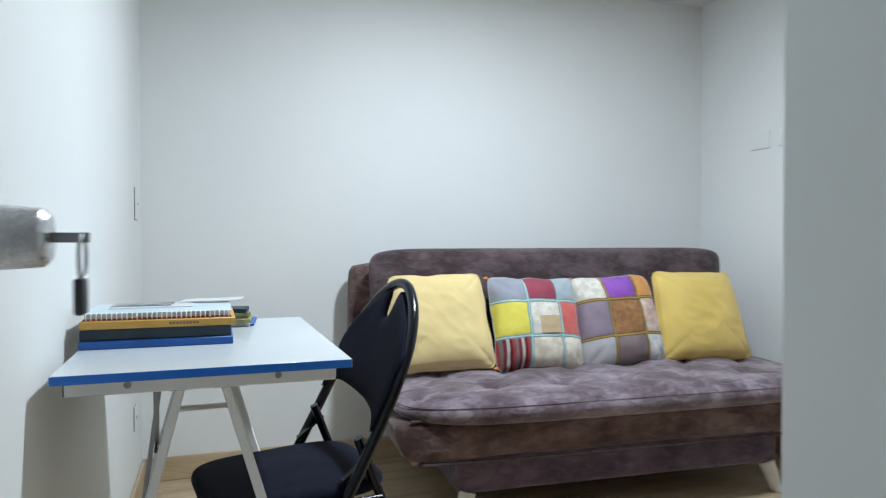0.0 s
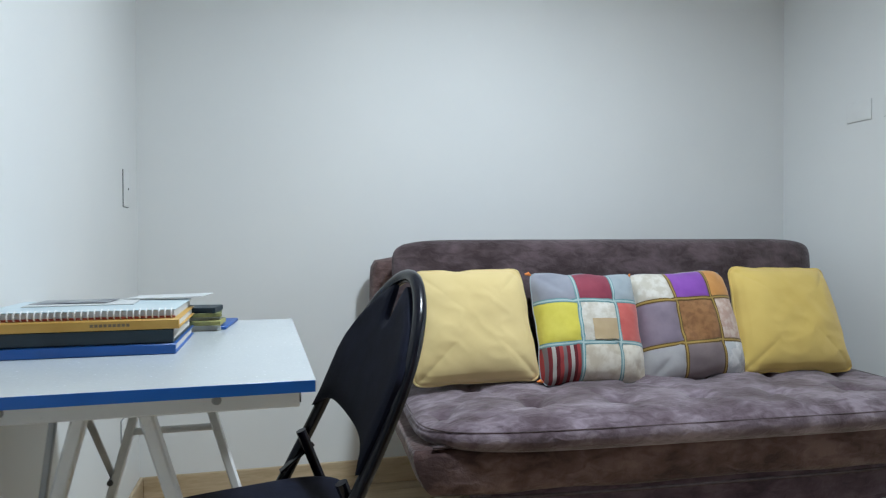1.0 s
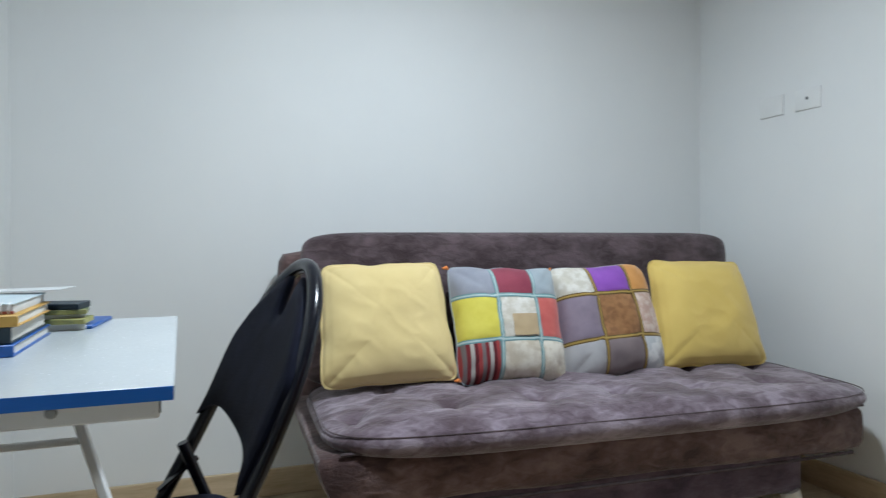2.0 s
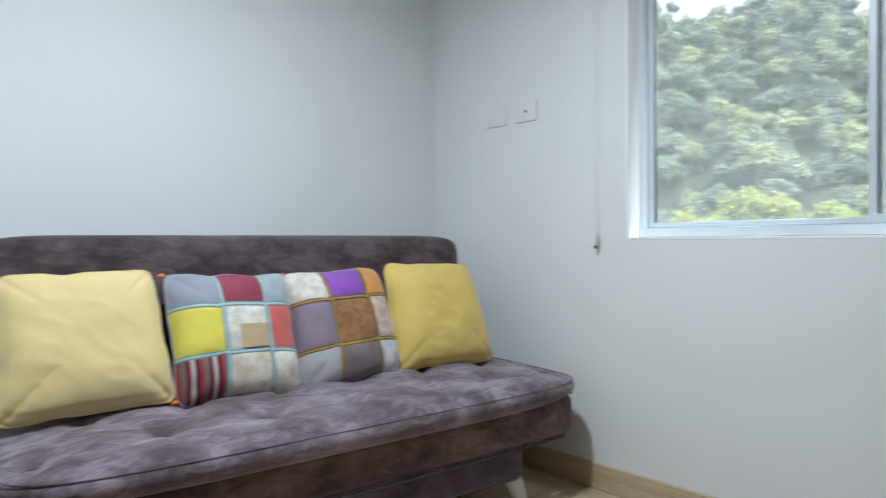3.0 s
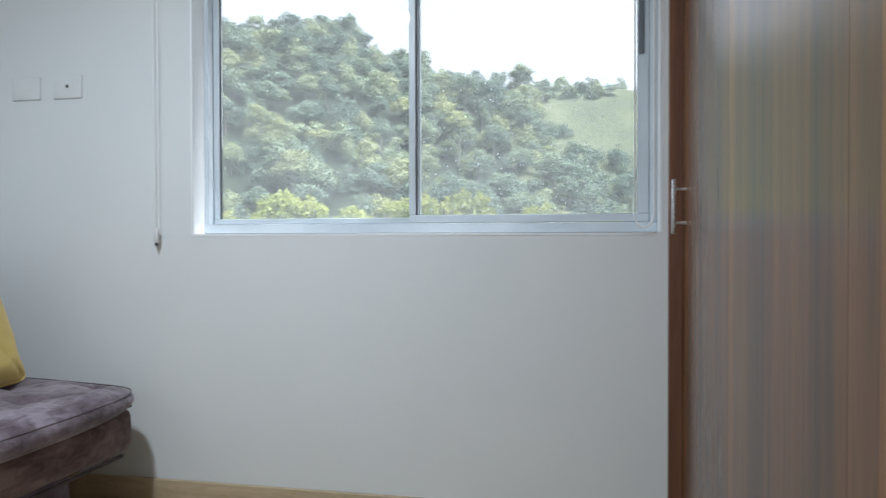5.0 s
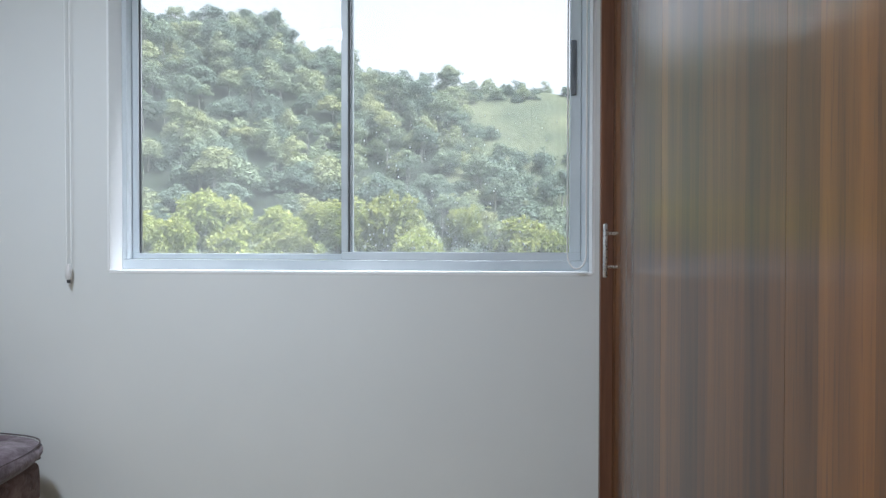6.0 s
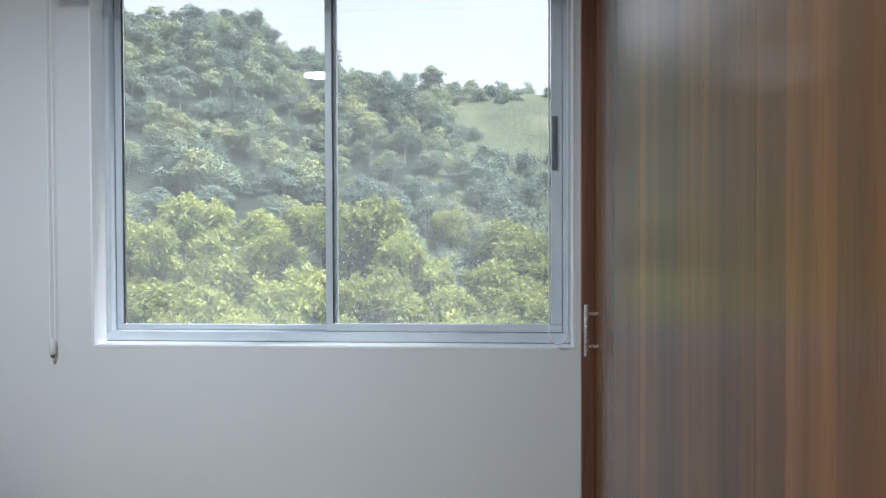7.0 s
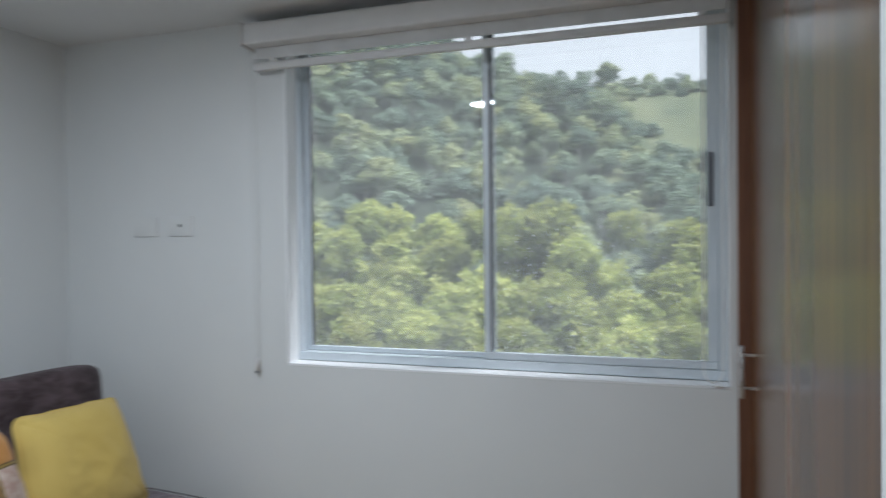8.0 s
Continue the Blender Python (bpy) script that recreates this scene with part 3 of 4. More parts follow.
def soft_block(x0, x1, y0, y1, z0, z1, bevel, bulge, seed):
    """An upholstered block with bowed, slightly uneven faces."""
    b = bmesh.new()
    bmesh.ops.create_cube(b, size=1)
    bmesh.ops.subdivide_edges(b, edges=b.edges[:], cuts=14, use_grid_fill=True)
    w, d, h = x1 - x0, y1 - y0, z1 - z0
    for v in b.verts:
        u = v.co * 2
        p = Vector((v.co.x * w, v.co.y * d, v.co.z * h))
        core = Vector((max(-w / 2 + bevel, min(w / 2 - bevel, p.x)), max(-d / 2 + bevel, min(d / 2 - bevel, p.y)), max(-h / 2 + bevel, min(h / 2 - bevel, p.z))))
        off = p - core
        if off.length > 0:
            p = core + off.normalized() * bevel
        p.y += bulge * u.y * (1 - u.z * u.z) * (1 - u.x ** 8)
        p.x += bulge * u.x * (1 - u.z * u.z)
        n = noise.noise(p * 6 + Vector((seed, 0, 0)))
        p += Vector((u.x * abs(u.x) ** 9, u.y * abs(u.y) ** 9, u.z * abs(u.z) ** 9)) * n * 0.008
        v.co = p + Vector(((x0 + x1) / 2, (y0 + y1) / 2, (z0 + z1) / 2))
    return b


bm = soft_block(1.215, 2.914, 2.985, 3.80, 0.243, 0.392, 0.035, 0.012, 3)
for v in bm.verts:
    v.co.x += 0.055 * min(max((0.385 - v.co.z) / 0.14, 0), 1) * max(0.0, 1 - (v.co.x - 1.215) / 0.5)
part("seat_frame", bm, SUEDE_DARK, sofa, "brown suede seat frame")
frame_piece = sofa.children[-1]
# Two dark strips added where shade lies under frame and cushion.
part("welt", tube([(1.315, 2.992, 0.2445), (1.7, 2.978, 0.2435), (2.1, 2.976, 0.2435), (2.5, 2.978, 0.2435), (2.868, 2.992, 0.2445)], 0.0055, 8), SHADE_STRIP, frame_piece, "dark strip painting in the shade below the seat frame")
part("welt", tube([(1.275, 2.990, 0.3885), (1.7, 2.981, 0.3905), (2.1, 2.979, 0.3905), (2.5, 2.981, 0.3905), (2.905, 2.990, 0.3885)], 0.0045, 8), SHADE_STRIP, frame_piece, "dark strip painting in the shade under the cushion")
tufts = [(-0.78 + 0.26 * i + (0.13 if j % 2 else 0), -0.16 + 0.2 * j, 0.010, 0.11) for i in range(7) for j in range(2)]
rays = []
for dx, dy, _, _ in tufts:
    for a in (-90, -140, -35, 45, 130) if dy < 0 else (-50, -130, 80):
        a += 25 * noise.noise((dx * 9, dy * 9, a * 0.1))
        far = 0.11 + 0.05 * noise.noise((dx * 5, a * 0.07, 2))
        rays.append((dx, dy, dx + far * math.cos(radians(a)), dy + far * math.sin(radians(a))))
bm = slab(1.738, 0.664, 0.104, 200, 80, 6, 0.08, 0.016, tufts, 0.011, 2, rays)
bm.transform(pose(2.108, 3.268, 0.362, 1.5, 0, 0))
seat = part("seat_cushion", bm, SUEDE, sofa, "tufted mauve suede seat cushion")
per = []
for i in range(160):
    a = 2 * math.pi * i / 160
    c, s = math.cos(a), math.sin(a)
    n = (abs(c) ** 6 + abs(s) ** 6) ** (1 / 6)
    per.append(pose(2.108, 3.268, 0.362, 1.5, 0, 0) @ Vector((c / n * 0.8620, s / n * 0.3250, 0.0735)))
part("piping", tube(per, 0.0020, 6, True), SUEDE_BACK, seat, "dark seam piping")
buttons = [(-0.72 + 0.24 * i, 0.06 + 0.0 * i, 0.02, 0.09) for i in range(7)]
bm = slab(1.655, 0.50, 0.105, 90, 36, 12, 0.045, 0.012, buttons, 0.006, 5)
for v in bm.verts:
    if v.co.x > 0:
        v.co.x -= 0.07 * min(1.0, max(0.0, 0.22 - v.co.y) / 0.4) * v.co.x / 0.83
bm.transform(pose(2.066, 3.598, 0.676, 76, 0, 0))
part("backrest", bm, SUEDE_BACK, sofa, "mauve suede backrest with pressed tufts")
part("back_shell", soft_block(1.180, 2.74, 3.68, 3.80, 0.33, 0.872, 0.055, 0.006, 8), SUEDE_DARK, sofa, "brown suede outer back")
for x in (1.49, 2.705):
    for y, lean in ((3.075, -0.025), (3.70, 0.02)):
        sx = 0.03 if x > 2 else -0.03
        bm = tube([(x, y, 0.112), (x + sx * 0.5, y + lean * 0.5, 0.06), (x + sx, y + lean, 0.0)], [0.031, 0.026, 0.019], 14)
        part("leg", bm, LEG_WHITE, sofa, "tapered white leg")

SOFA_TURN = pose(2.9, 2.965, 0, 0, 0, -3) @ pose(-2.9, -2.98, 0)
sofa.matrix_basis = SOFA_TURN @ sofa.matrix_basis

# ---- throw pillows ----


def pillow_surface(w, h, t, pinch, seed, taper=0.0, seam=0.0):
    """A function that gives the pillow's skin at u, v in -1..1 for front (+1) or back (-1)."""
    def at(u, v, side, lift=0.0):
        m = max(abs(u), abs(v))
        n = (abs(u) ** 11 + abs(v) ** 11) ** (1 / 11) or 1
        s = m / n if m else 1
        x = w / 2 * u * s * (1 - pinch * (1 - v * v)) * (1 - taper * v)
        z = h / 2 * v * s * (1 - pinch * (1 - u * u))
        e = max(0.0, (1 - abs(u) ** 3.2) * (1 - abs(v) ** 3.2))
        y = t / 2 * e ** 0.56
        y += 0.006 * e * noise.noise((u * 2.3 + seed, v * 2.3, seed * 1.7)) + 0.010 * e * noise.noise((u * 1.1 + seed, v * 1.4, 9 - seed))
        y += 0.006 * e * (0.35 - abs(noise.noise((u * 2.6 + 2 * v + seed, v * 3.1 - u, seed))))
        pull = (u * v) ** 2
        y += 0.0045 * (0.15 + pull) * (1 - m ** 6) * (0.3 - abs(noise.noise(((u - v) * 5.5 + seed, (u + v) * 1.1, seed))) - abs(noise.noise(((u + v) * 5.5 + seed, (u - v) * 1.1, 3 + seed))))
        y -= seam * math.exp(-((m - 0.925) / 0.016) ** 2)
        ripple = 0.006 * m ** 8 * noise.noise((u * 3.1 + seed, v * 3.1, 2 * seed))
        return Vector((x + ripple * u, -side * (y + lift) + 0.012 * m ** 8 * noise.noise((u * 2.4, v * 2.4 + seed, seed)), z + ripple * v))
    return at


def skin(at, u0, u1, v0, v1, side, nu, nv, lift=0.0, rim=True):
    bm = bmesh.new()
    g = [[bm.verts.new(at(u0 + (u1 - u0) * i / nu, v0 + (v1 - v0) * j / nv, side, lift * ((16 * i * (nu - i) * j * (nv - j) / (nu * nv) ** 2) ** 0.45 if rim else 1))) for j in range(nv + 1)] for i in range(nu + 1)]
    for i in range(nu):
        for j in range(nv):
            bm.faces.new((g[i][j], g[i + 1][j], g[i + 1][j + 1], g[i][j + 1]))
    return bm


def pillow_rim(at, lift):
    pts = []
    for (u0, v0), (u1, v1) in (((-1, -1), (1, -1)), ((1, -1), (1, 1)), ((1, 1), (-1, 1)), ((-1, 1), (-1, -1))):
        pts += [at(u0 + (u1 - u0) * i / 20, v0 + (v1 - v0) * i / 20, 1) * lift for i in range(20)]
    return pts


def plain_pillow(x, y, z, w, h, lean, roll, turn, material, label, seed):
    p = thing("throw_pillow", x, y, z, label, "pillow", "pillows on the sofa", turn=turn)
    at = pillow_surface(w, h, 0.150, 0.030, seed, 0.05, 0.004)
    m = pose(0, 0, h / 2 - 0.006, -lean, roll, 0)
    for side in (1, -1):
        bm = skin(at, -1, 1, -1, 1, side, 72, 72)
        bm.transform(m)
        part("cover_front" if side > 0 else "cover_back", bm, material, p, local=True)
    bm = tube(pillow_rim(at, 1.0), 0.0040, 8, True)
    bm.transform(m)
    part("piping", bm, material, p, local=True)
    return p


def patch_pillow(x, y, z, w, h, lean, roll, turn, cols, rows, patches, ribbon, back, label, seed):
    p = thing("patchwork_pillow", x, y, z, label, "pillow", "pillows on the sofa", turn=turn)
    at = pillow_surface(w, h, 0.140, 0.035, seed)
    m = pose(0, 0, h / 2 - 0.006, -lean, roll, 0)
    bm = skin(at, -1, 1, -1, 1, -1, 24, 24)
    bm.transform(m)
    part("cover_back", bm, back, p, local=True)
    us, vs = [-1, *cols, 1], [1, *rows, -1]
    for j in range(3):
        for i in range(3):
            bm = skin(at, us[i], us[i + 1], vs[j + 1], vs[j], 1, 16, 16, 0.009)
            bm.transform(m)
            part("patch", bm, patches[j][i], p, local=True)
    for u in cols:
        bm = skin(at, u - 0.036, u + 0.036, -1, 1, 1, 2, 40, 0.0040, False)
        bm.transform(m)
        part("ribbon", bm, ribbon[0], p, local=True)
        bm = skin(at, u - 0.015, u + 0.015, -1, 1, 1, 1, 40, 0.0047, False)
        bm.transform(m)
        part("ribbon_stripe", bm, ribbon[1], p, local=True)
    for v in rows:
        bm = skin(at, -1, 1, v - 0.036, v + 0.036, 1, 40, 2, 0.0045, False)
        bm.transform(m)
        part("ribbon", bm, ribbon[0], p, local=True)
        bm = skin(at, -1, 1, v - 0.015, v + 0.015, 1, 40, 1, 0.0052, False)
        bm.transform(m)
        part("ribbon_stripe", bm, ribbon[1], p, local=True)
    bm = tube(pillow_rim(at, 1.0), 0.0022, 6, True)
    bm.transform(m)
    part("edge_seam", bm, back, p, local=True)
    return p, m, at


SEAT_Z = 0.458
plain_pillow(1.496, 3.434, SEAT_Z + 0.015, 0.395, 0.378, 21, -1, -2, YELLOW, "pale yellow cotton throw pillow beside the chair", 1.3)
plain_pillow(2.640, 3.372, SEAT_Z + 0.004, 0.405, 0.385, 21, 1.5, -4, MUSTARD, "mustard yellow throw pillow at the window end", 4.1)
C = cloth
LILAC, MAROON, ICE = C("lilac_grey_cloth", (0.25, 0.26, 0.31), (0.32, 0.33, 0.38)), C("maroon_cloth", (0.22, 0.030, 0.060), (0.30, 0.055, 0.085)), C("ice_blue_cloth", (0.30, 0.35, 0.39), (0.38, 0.43, 0.46))
LEMON, CREAM, CORAL = C("lemon_cloth", (0.58, 0.50, 0.05), (0.70, 0.62, 0.10)), C("cream_cloth", (0.54, 0.47, 0.36), (0.70, 0.65, 0.55), big=24, edge=0.09), C("coral_cloth", (0.50, 0.09, 0.08), (0.60, 0.16, 0.13))
TAN = C("tan_cloth", (0.42, 0.31, 0.17), (0.50, 0.38, 0.23))
IVORY, VIOLET, RUST = C("ivory_floral_cloth", (0.55, 0.51, 0.43), (0.68, 0.65, 0.59), big=30, edge=0.08), C("violet_cloth", (0.20, 0.055, 0.36), (0.28, 0.09, 0.46)), C("rust_cloth", (0.50, 0.22, 0.05), (0.60, 0.30, 0.09))
MAUVE, BROWN, BLUSH = C("mauve_cloth", (0.19, 0.15, 0.20), (0.26, 0.21, 0.26)), C("brown_cloth", (0.22, 0.10, 0.036), (0.31, 0.15, 0.056), big=45, edge=0.10), C("blush_floral_cloth", (0.46, 0.31, 0.25), (0.60, 0.49, 0.42), big=40, edge=0.10)
SMOKE, TAUPE, PEARL = C("smoke_grey_cloth", (0.32, 0.31, 0.32), (0.42, 0.41, 0.41)), C("taupe_cloth", (0.16, 0.12, 0.125), (0.22, 0.175, 0.175)), C("pearl_cloth", (0.46, 0.47, 0.48), (0.68, 0.67, 0.66), big=28, edge=0.06)
STRIPES = striped("red_striped_weave", [(0.16, 0.015, 0.02), (0.42, 0.39, 0.36), (0.11, 0.01, 0.015), (0.30, 0.04, 0.04), (0.16, 0.13, 0.13)], 0.055)
TEAL, TEAL2 = C("pale_teal_ribbon", (0.36, 0.47, 0.47), (0.46, 0.56, 0.55)), C("teal_ribbon", (0.12, 0.25, 0.26), (0.17, 0.31, 0.32))
OCHRE, OCHRE2 = C("ochre_ribbon", (0.30, 0.20, 0.04), (0.40, 0.27, 0.07)), C("dark_ochre_ribbon", (0.10, 0.06, 0.015), (0.15, 0.09, 0.025))
p1, m1, at1 = patch_pillow(1.889, 3.410, SEAT_Z - 0.004, 0.374, 0.382, 21, 1.5, -2, (-0.29, 0.44), (0.40, -0.36), [[LILAC, MAROON, ICE], [LEMON, IVORY, CORAL], [STRIPES, CREAM, CREAM]], (TEAL2, TEAL), ICE, "patchwork pillow in lilac, maroon, lemon and cream with teal ribbons", 2.2)
for (u, v) in ((-1, 1), (-1, -1)):
    c = m1 @ at1(u, v, 1)
    part("tassel", tube([c, c + Vector((-0.010, -0.004, 0.006)), c + Vector((-0.022, -0.006, 0.004))], [0.003, 0.0065, 0.003], 8), ORANGE, p1, "orange corner tassel", local=True)
bm = skin(at1, -0.08, 0.39, -0.31, 0.06, 1, 10, 10, 0.0098, False)
bm.transform(m1)
part("patch", bm, TAN, p1, "tan square sewn on the cream patch", local=True)
p2, m2, at2 = patch_pillow(2.247, 3.390, SEAT_Z - 0.006, 0.372, 0.385, 21, -2.5, -3, (-0.31, 0.45), (0.40, -0.40), [[IVORY, VIOLET, RUST], [MAUVE, BROWN, BLUSH], [SMOKE, TAUPE, PEARL]], (OCHRE2, OCHRE), SMOKE, "patchwork pillow in violet, rust, brown and grey with ochre ribbons", 3.6)
c = m2 @ at2(-1, 1, 1)
part("tassel", tube([c, c + Vector((0.002, -0.004, 0.008)), c + Vector((0.004, -0.006, 0.016))], [0.003, 0.005, 0.002], 8), ORANGE, p2, "orange corner tassel", local=True)

# ---- folding desk ----
desk = thing("folding_desk", 0.685, 2.59, 0, "small white folding desk with a blue edge on trestle legs", "desk")
TX0, TX1, TY0, TY1 = 0.440, 0.930, 2.230, 2.945
part("tabletop", box(TX0, TX1, TY0, TY1, 0.7355, 0.7505, 0.0006, 1), DESK_WHITE, desk, "white melamine top")
for name, b in (("edge_band", box(TX0, TX1, TY0 - 0.001, TY0 - 0.0001, 0.7353, 0.7502)), ("edge_band", box(TX0, TX1, TY1 + 0.0001, TY1 + 0.001, 0.7353, 0.7502))):
    part(name, b, DESK_BLUE, desk, "bright blue edge band")
for b in (box(TX1 + 0.0001, TX1 + 0.001, TY0, TY1, 0.7353, 0.7502), box(TX0 - 0.001, TX0 - 0.0001, TY0, TY1, 0.7353, 0.7502)):
    part("edge_band", b, DESK_WHITE, desk)
for y in (2.300, 2.860):
    rail = part("rail", box(0.448, 0.914, y, y + 0.022, 0.700, 0.735, 0.002, 1), WHITE_METAL, desk, "white steel rail")
    part("end_cap", box(0.914, 0.916, y + 0.001, y + 0.005, 0.706, 0.731), ALU_DARK, rail)
    part("end_cap", box(0.446, 0.448, y + 0.001, y + 0.005, 0.702, 0.733), ALU_DARK, rail)
    for x in (0.547, 0.805):
        part("bolt", tube([(x, y - 0.004, 0.716), (x, y - 0.001, 0.716), (x, y + 0.002, 0.716)], [0.004, 0.0065, 0.0065], 12), GREY_METAL, rail)
for y, a, b in ((2.334, (0.633, 0.450), (0.711, 0.914)), (2.895, (0.640, 0.447), (0.715, 0.923))):
    for (xt, xb) in (a, b):
        lg = part("leg", bar((xb, y, 0.0), (xt, y, 0.702), 0.026, 0.018), WHITE_METAL, desk, "white enamelled steel leg")
        part("rubber_foot", box(xb - 0.016, xb + 0.016, y - 0.012, y + 0.012, 0.0, 0.018, 0.003, 1), ALU_DARK, lg)
        # Dark strip stands in for the shaded gap between leg and rail.
        part("leg_slot", box(xt - 0.020, xt + 0.012, y - 0.0135, y - 0.0095, 0.6955, 0.6995), ALU_DARK, lg, "dark strip for the gap under the rail")
    if y > 2.5:
        part("cross_bar", tube([(0.598, y - 0.004, 0.528), (0.762, y - 0.004, 0.528)], 0.0075, 10), WHITE_METAL, desk)
part("strut", bar((0.556, 2.915, 0.427), (0.580, 2.50, 0.715), 0.012, 0.006, 0.001), GREY_METAL, desk, "thin grey folding strut")
part("strut", bar((0.525, 2.352, 0.16), (0.598, 2.352, 0.715), 0.012, 0.008, 0.001), GREY_METAL, desk, "thin grey folding strut")
part("strut_bolt", tube([(0.556, 2.878, 0.427), (0.556, 2.925, 0.427)], 0.006, 10), ALU_DARK, desk)

desk.matrix_basis = pose(0.930, 2.230, 0, 0, 0, 1.0) @ pose(-0.930, -2.230, 0) @ desk.matrix_basis

# ---- folding chair ----
chair = thing("folding_chair", 0.88, 2.59, 0, "black folding chair with padded seat pushed under the desk", "chair")
NY, FY = 2.405, 2.785
MY = (NY + FY) / 2


def along(z):
    """x of the main tube at height z."""
    return 0.680 + z * 0.543 - max(0.0, z - 0.62) * 0.09


pts = [(along(0.01), NY - 0.01, 0.012), (along(0.3), NY - 0.005, 0.3), (along(0.55), NY, 0.55), (along(0.70), NY + 0.012, 0.70), (along(0.79), NY + 0.055, 0.79), (along(0.845), NY + 0.125, 0.845), (along(0.862), MY, 0.862)]
pts += [(x, 2 * MY - y, z) for x, y, z in pts[-2::-1]]
part("main_frame", tube(smooth_path(pts, 8), 0.0125, 14), BLACK_TUBE, chair, "glossy black steel tube frame")
bm = bmesh.new()
panel_grid = []
for side in (0, 1):
    g = []
    for i in range(33):
        u = 2 * i / 32 - 1
        row = []
        for j in range(19):
            v = j / 18
            low = 0.575 + 0.036 * (1 - abs(u) ** 5.0) + 0.012 * u
            half = 1 - 0.02
            top = 0.846 - 0.13 * abs(u) ** 3.6 - 0.066 * math.exp(-(u / 0.2) ** 4)
            z = low + (top - low) * v
            wide = (FY - NY) / 2 + 0.004 - max(0, z - 0.70) * 0.26 - max(0, z - 0.78) * 0.7
            y = MY + u * wide * half
            edge = min(1, (1 - abs(u)) * 10, v * 10, (1 - v) * 10)
            thick = 0.003 + 0.009 * math.sqrt(max(edge, 0))
            x = along(z) - 0.016 + (0.003 if side else -0.003) + (thick if side else -thick) * 0.6 + 0.012 * (1 - u * u)
            row.append(bm.verts.new((x, y, z)))
        g.append(row)
    panel_grid.append(g)
    for i in range(32):
        for j in range(18):
            bm.faces.new((g[i][j], g[i + 1][j], g[i + 1][j + 1], g[i][j + 1]))
f0, f1 = panel_grid
rim = [(i, 0) for i in range(32)] + [(32, j) for j in range(18)] + [(i, 18) for i in range(32, 0, -1)] + [(0, j) for j in range(18, 0, -1)]
for k in range(len(rim)):
    (a, b), (c2, d2) = rim[k], rim[(k + 1) % len(rim)]
    bm.faces.new((f0[a][b], f0[c2][d2], f1[c2][d2], f1[a][b]))
part("backrest", bm, BLACK_CLOTH, chair, "black padded back panel with a grip notch")
bm = slab(0.39, 0.345, 0.032, 30, 30, 5, 0.016, 0.010, (), 0.001, 4)
bm.transform(pose(0.836, 2.592, 0.416, 0, -2, 0))
part("seat", bm, BLACK_CLOTH, chair, "black padded seat")
for y, s in ((NY + 0.028, 1), (FY - 0.028, -1)):
    part("rear_leg", tube([(0.950, y, 0.545), (0.998, y, 0.42), (1.140, y, 0.012)], 0.0105, 12), BLACK_TUBE, chair)
    part("side_brace", bar((0.910, y - s * 0.012, 0.462), (0.978, y - s * 0.012, 0.512), 0.018, 0.005, 0.001), BLACK_TUBE, chair)
    part("seat_rail", tube([(0.70, y - s * 0.008, 0.420), (1.0, y - s * 0.008, 0.410)], 0.008, 10), BLACK_TUBE, chair)
part("stretcher", tube([(along(0.16), NY, 0.16), (along(0.16), FY, 0.16)], 0.008, 10), BLACK_TUBE, chair)
part("stretcher", tube([(1.09, NY + 0.028, 0.135), (1.09, FY - 0.028, 0.135)], 0.008, 10), BLACK_TUBE, chair)
for x, y in ((along(0.01), NY - 0.01), (along(0.01), FY + 0.01), (1.135, NY + 0.028), (1.135, FY - 0.028)):
    part("rubber_foot", tube([(x, y, 0.0), (x, y, 0.03)], [0.016, 0.0145], 12), ALU_DARK, chair)

chair.matrix_basis = pose(1.034, NY, 0, 0, 0, 9) @ pose(-1.0, -NY, 0) @ chair.matrix_basis

# ---- books on the desk ----


def book(name, x0, x1, y0, y1, z0, z1, cover, label, turn=0.0, spine_text=False):
    cx, cy = (x0 + x1) / 2, (y0 + y1) / 2
    b = thing(name, cx, cy, z0, label, "book", "books on the desk", turn=turn)
    w, d, h = x1 - x0, y1 - y0, z1 - z0
    c = 0.0022
    part("page_block", box(-w / 2 + 0.004, w / 2 - 0.004, -d / 2 + 0.004, d / 2 - 0.004, c, h - c), PAGES, b, local=True)
    part("cover_bottom", box(-w / 2, w / 2, -d / 2, d / 2, 0, c, 0.0008, 1), cover, b, local=True)
    part("cover_top", box(-w / 2, w / 2, -d / 2, d / 2, h - c, h, 0.0008, 1), cover, b, local=True)
    s = part("spine", box(-w / 2, w / 2, -d / 2 - 0.001, -d / 2 + 0.0035, 0.0004, h - 0.0004, 0.001, 1), cover, b, local=True)
    if spine_text:
        for k in range(9):
            part("spine_mark", box(0.018 + k * 0.0065, 0.018 + k * 0.0065 + 0.0048, -d / 2 - 0.0014, -d / 2 - 0.0008, h * 0.36, h * 0.66), INK, s, local=True)
    return b


book("book", 0.434, 0.727, 2.492, 2.735, 0.7507, 0.767, BOOK_BLUE, "flat bright blue hardcover book lying on the desk")
book("book", 0.436, 0.724, 2.500, 2.722, 0.7673, 0.790, BOOK_DARK, "thick dark green hardcover book in the stack", -0.6)
book("book", 0.435, 0.731, 2.494, 2.716, 0.7903, 0.806, BOOK_YELLOW, "ochre yellow softcover book in the stack", 0.5, True)
nb = thing("spiral_notebook", 0.58, 2.6, 0.8063, "pale blue spiral notebook on top of the books", "notebook", "books on the desk")
part("page_block", box(0.442, 0.722, 2.512, 2.715, 0.8064, 0.819), PAPER, nb)
part("cover_top", box(0.439, 0.725, 2.508, 2.718, 0.8191, 0.8206, 0.0005, 1), BOOK_SKY, nb)
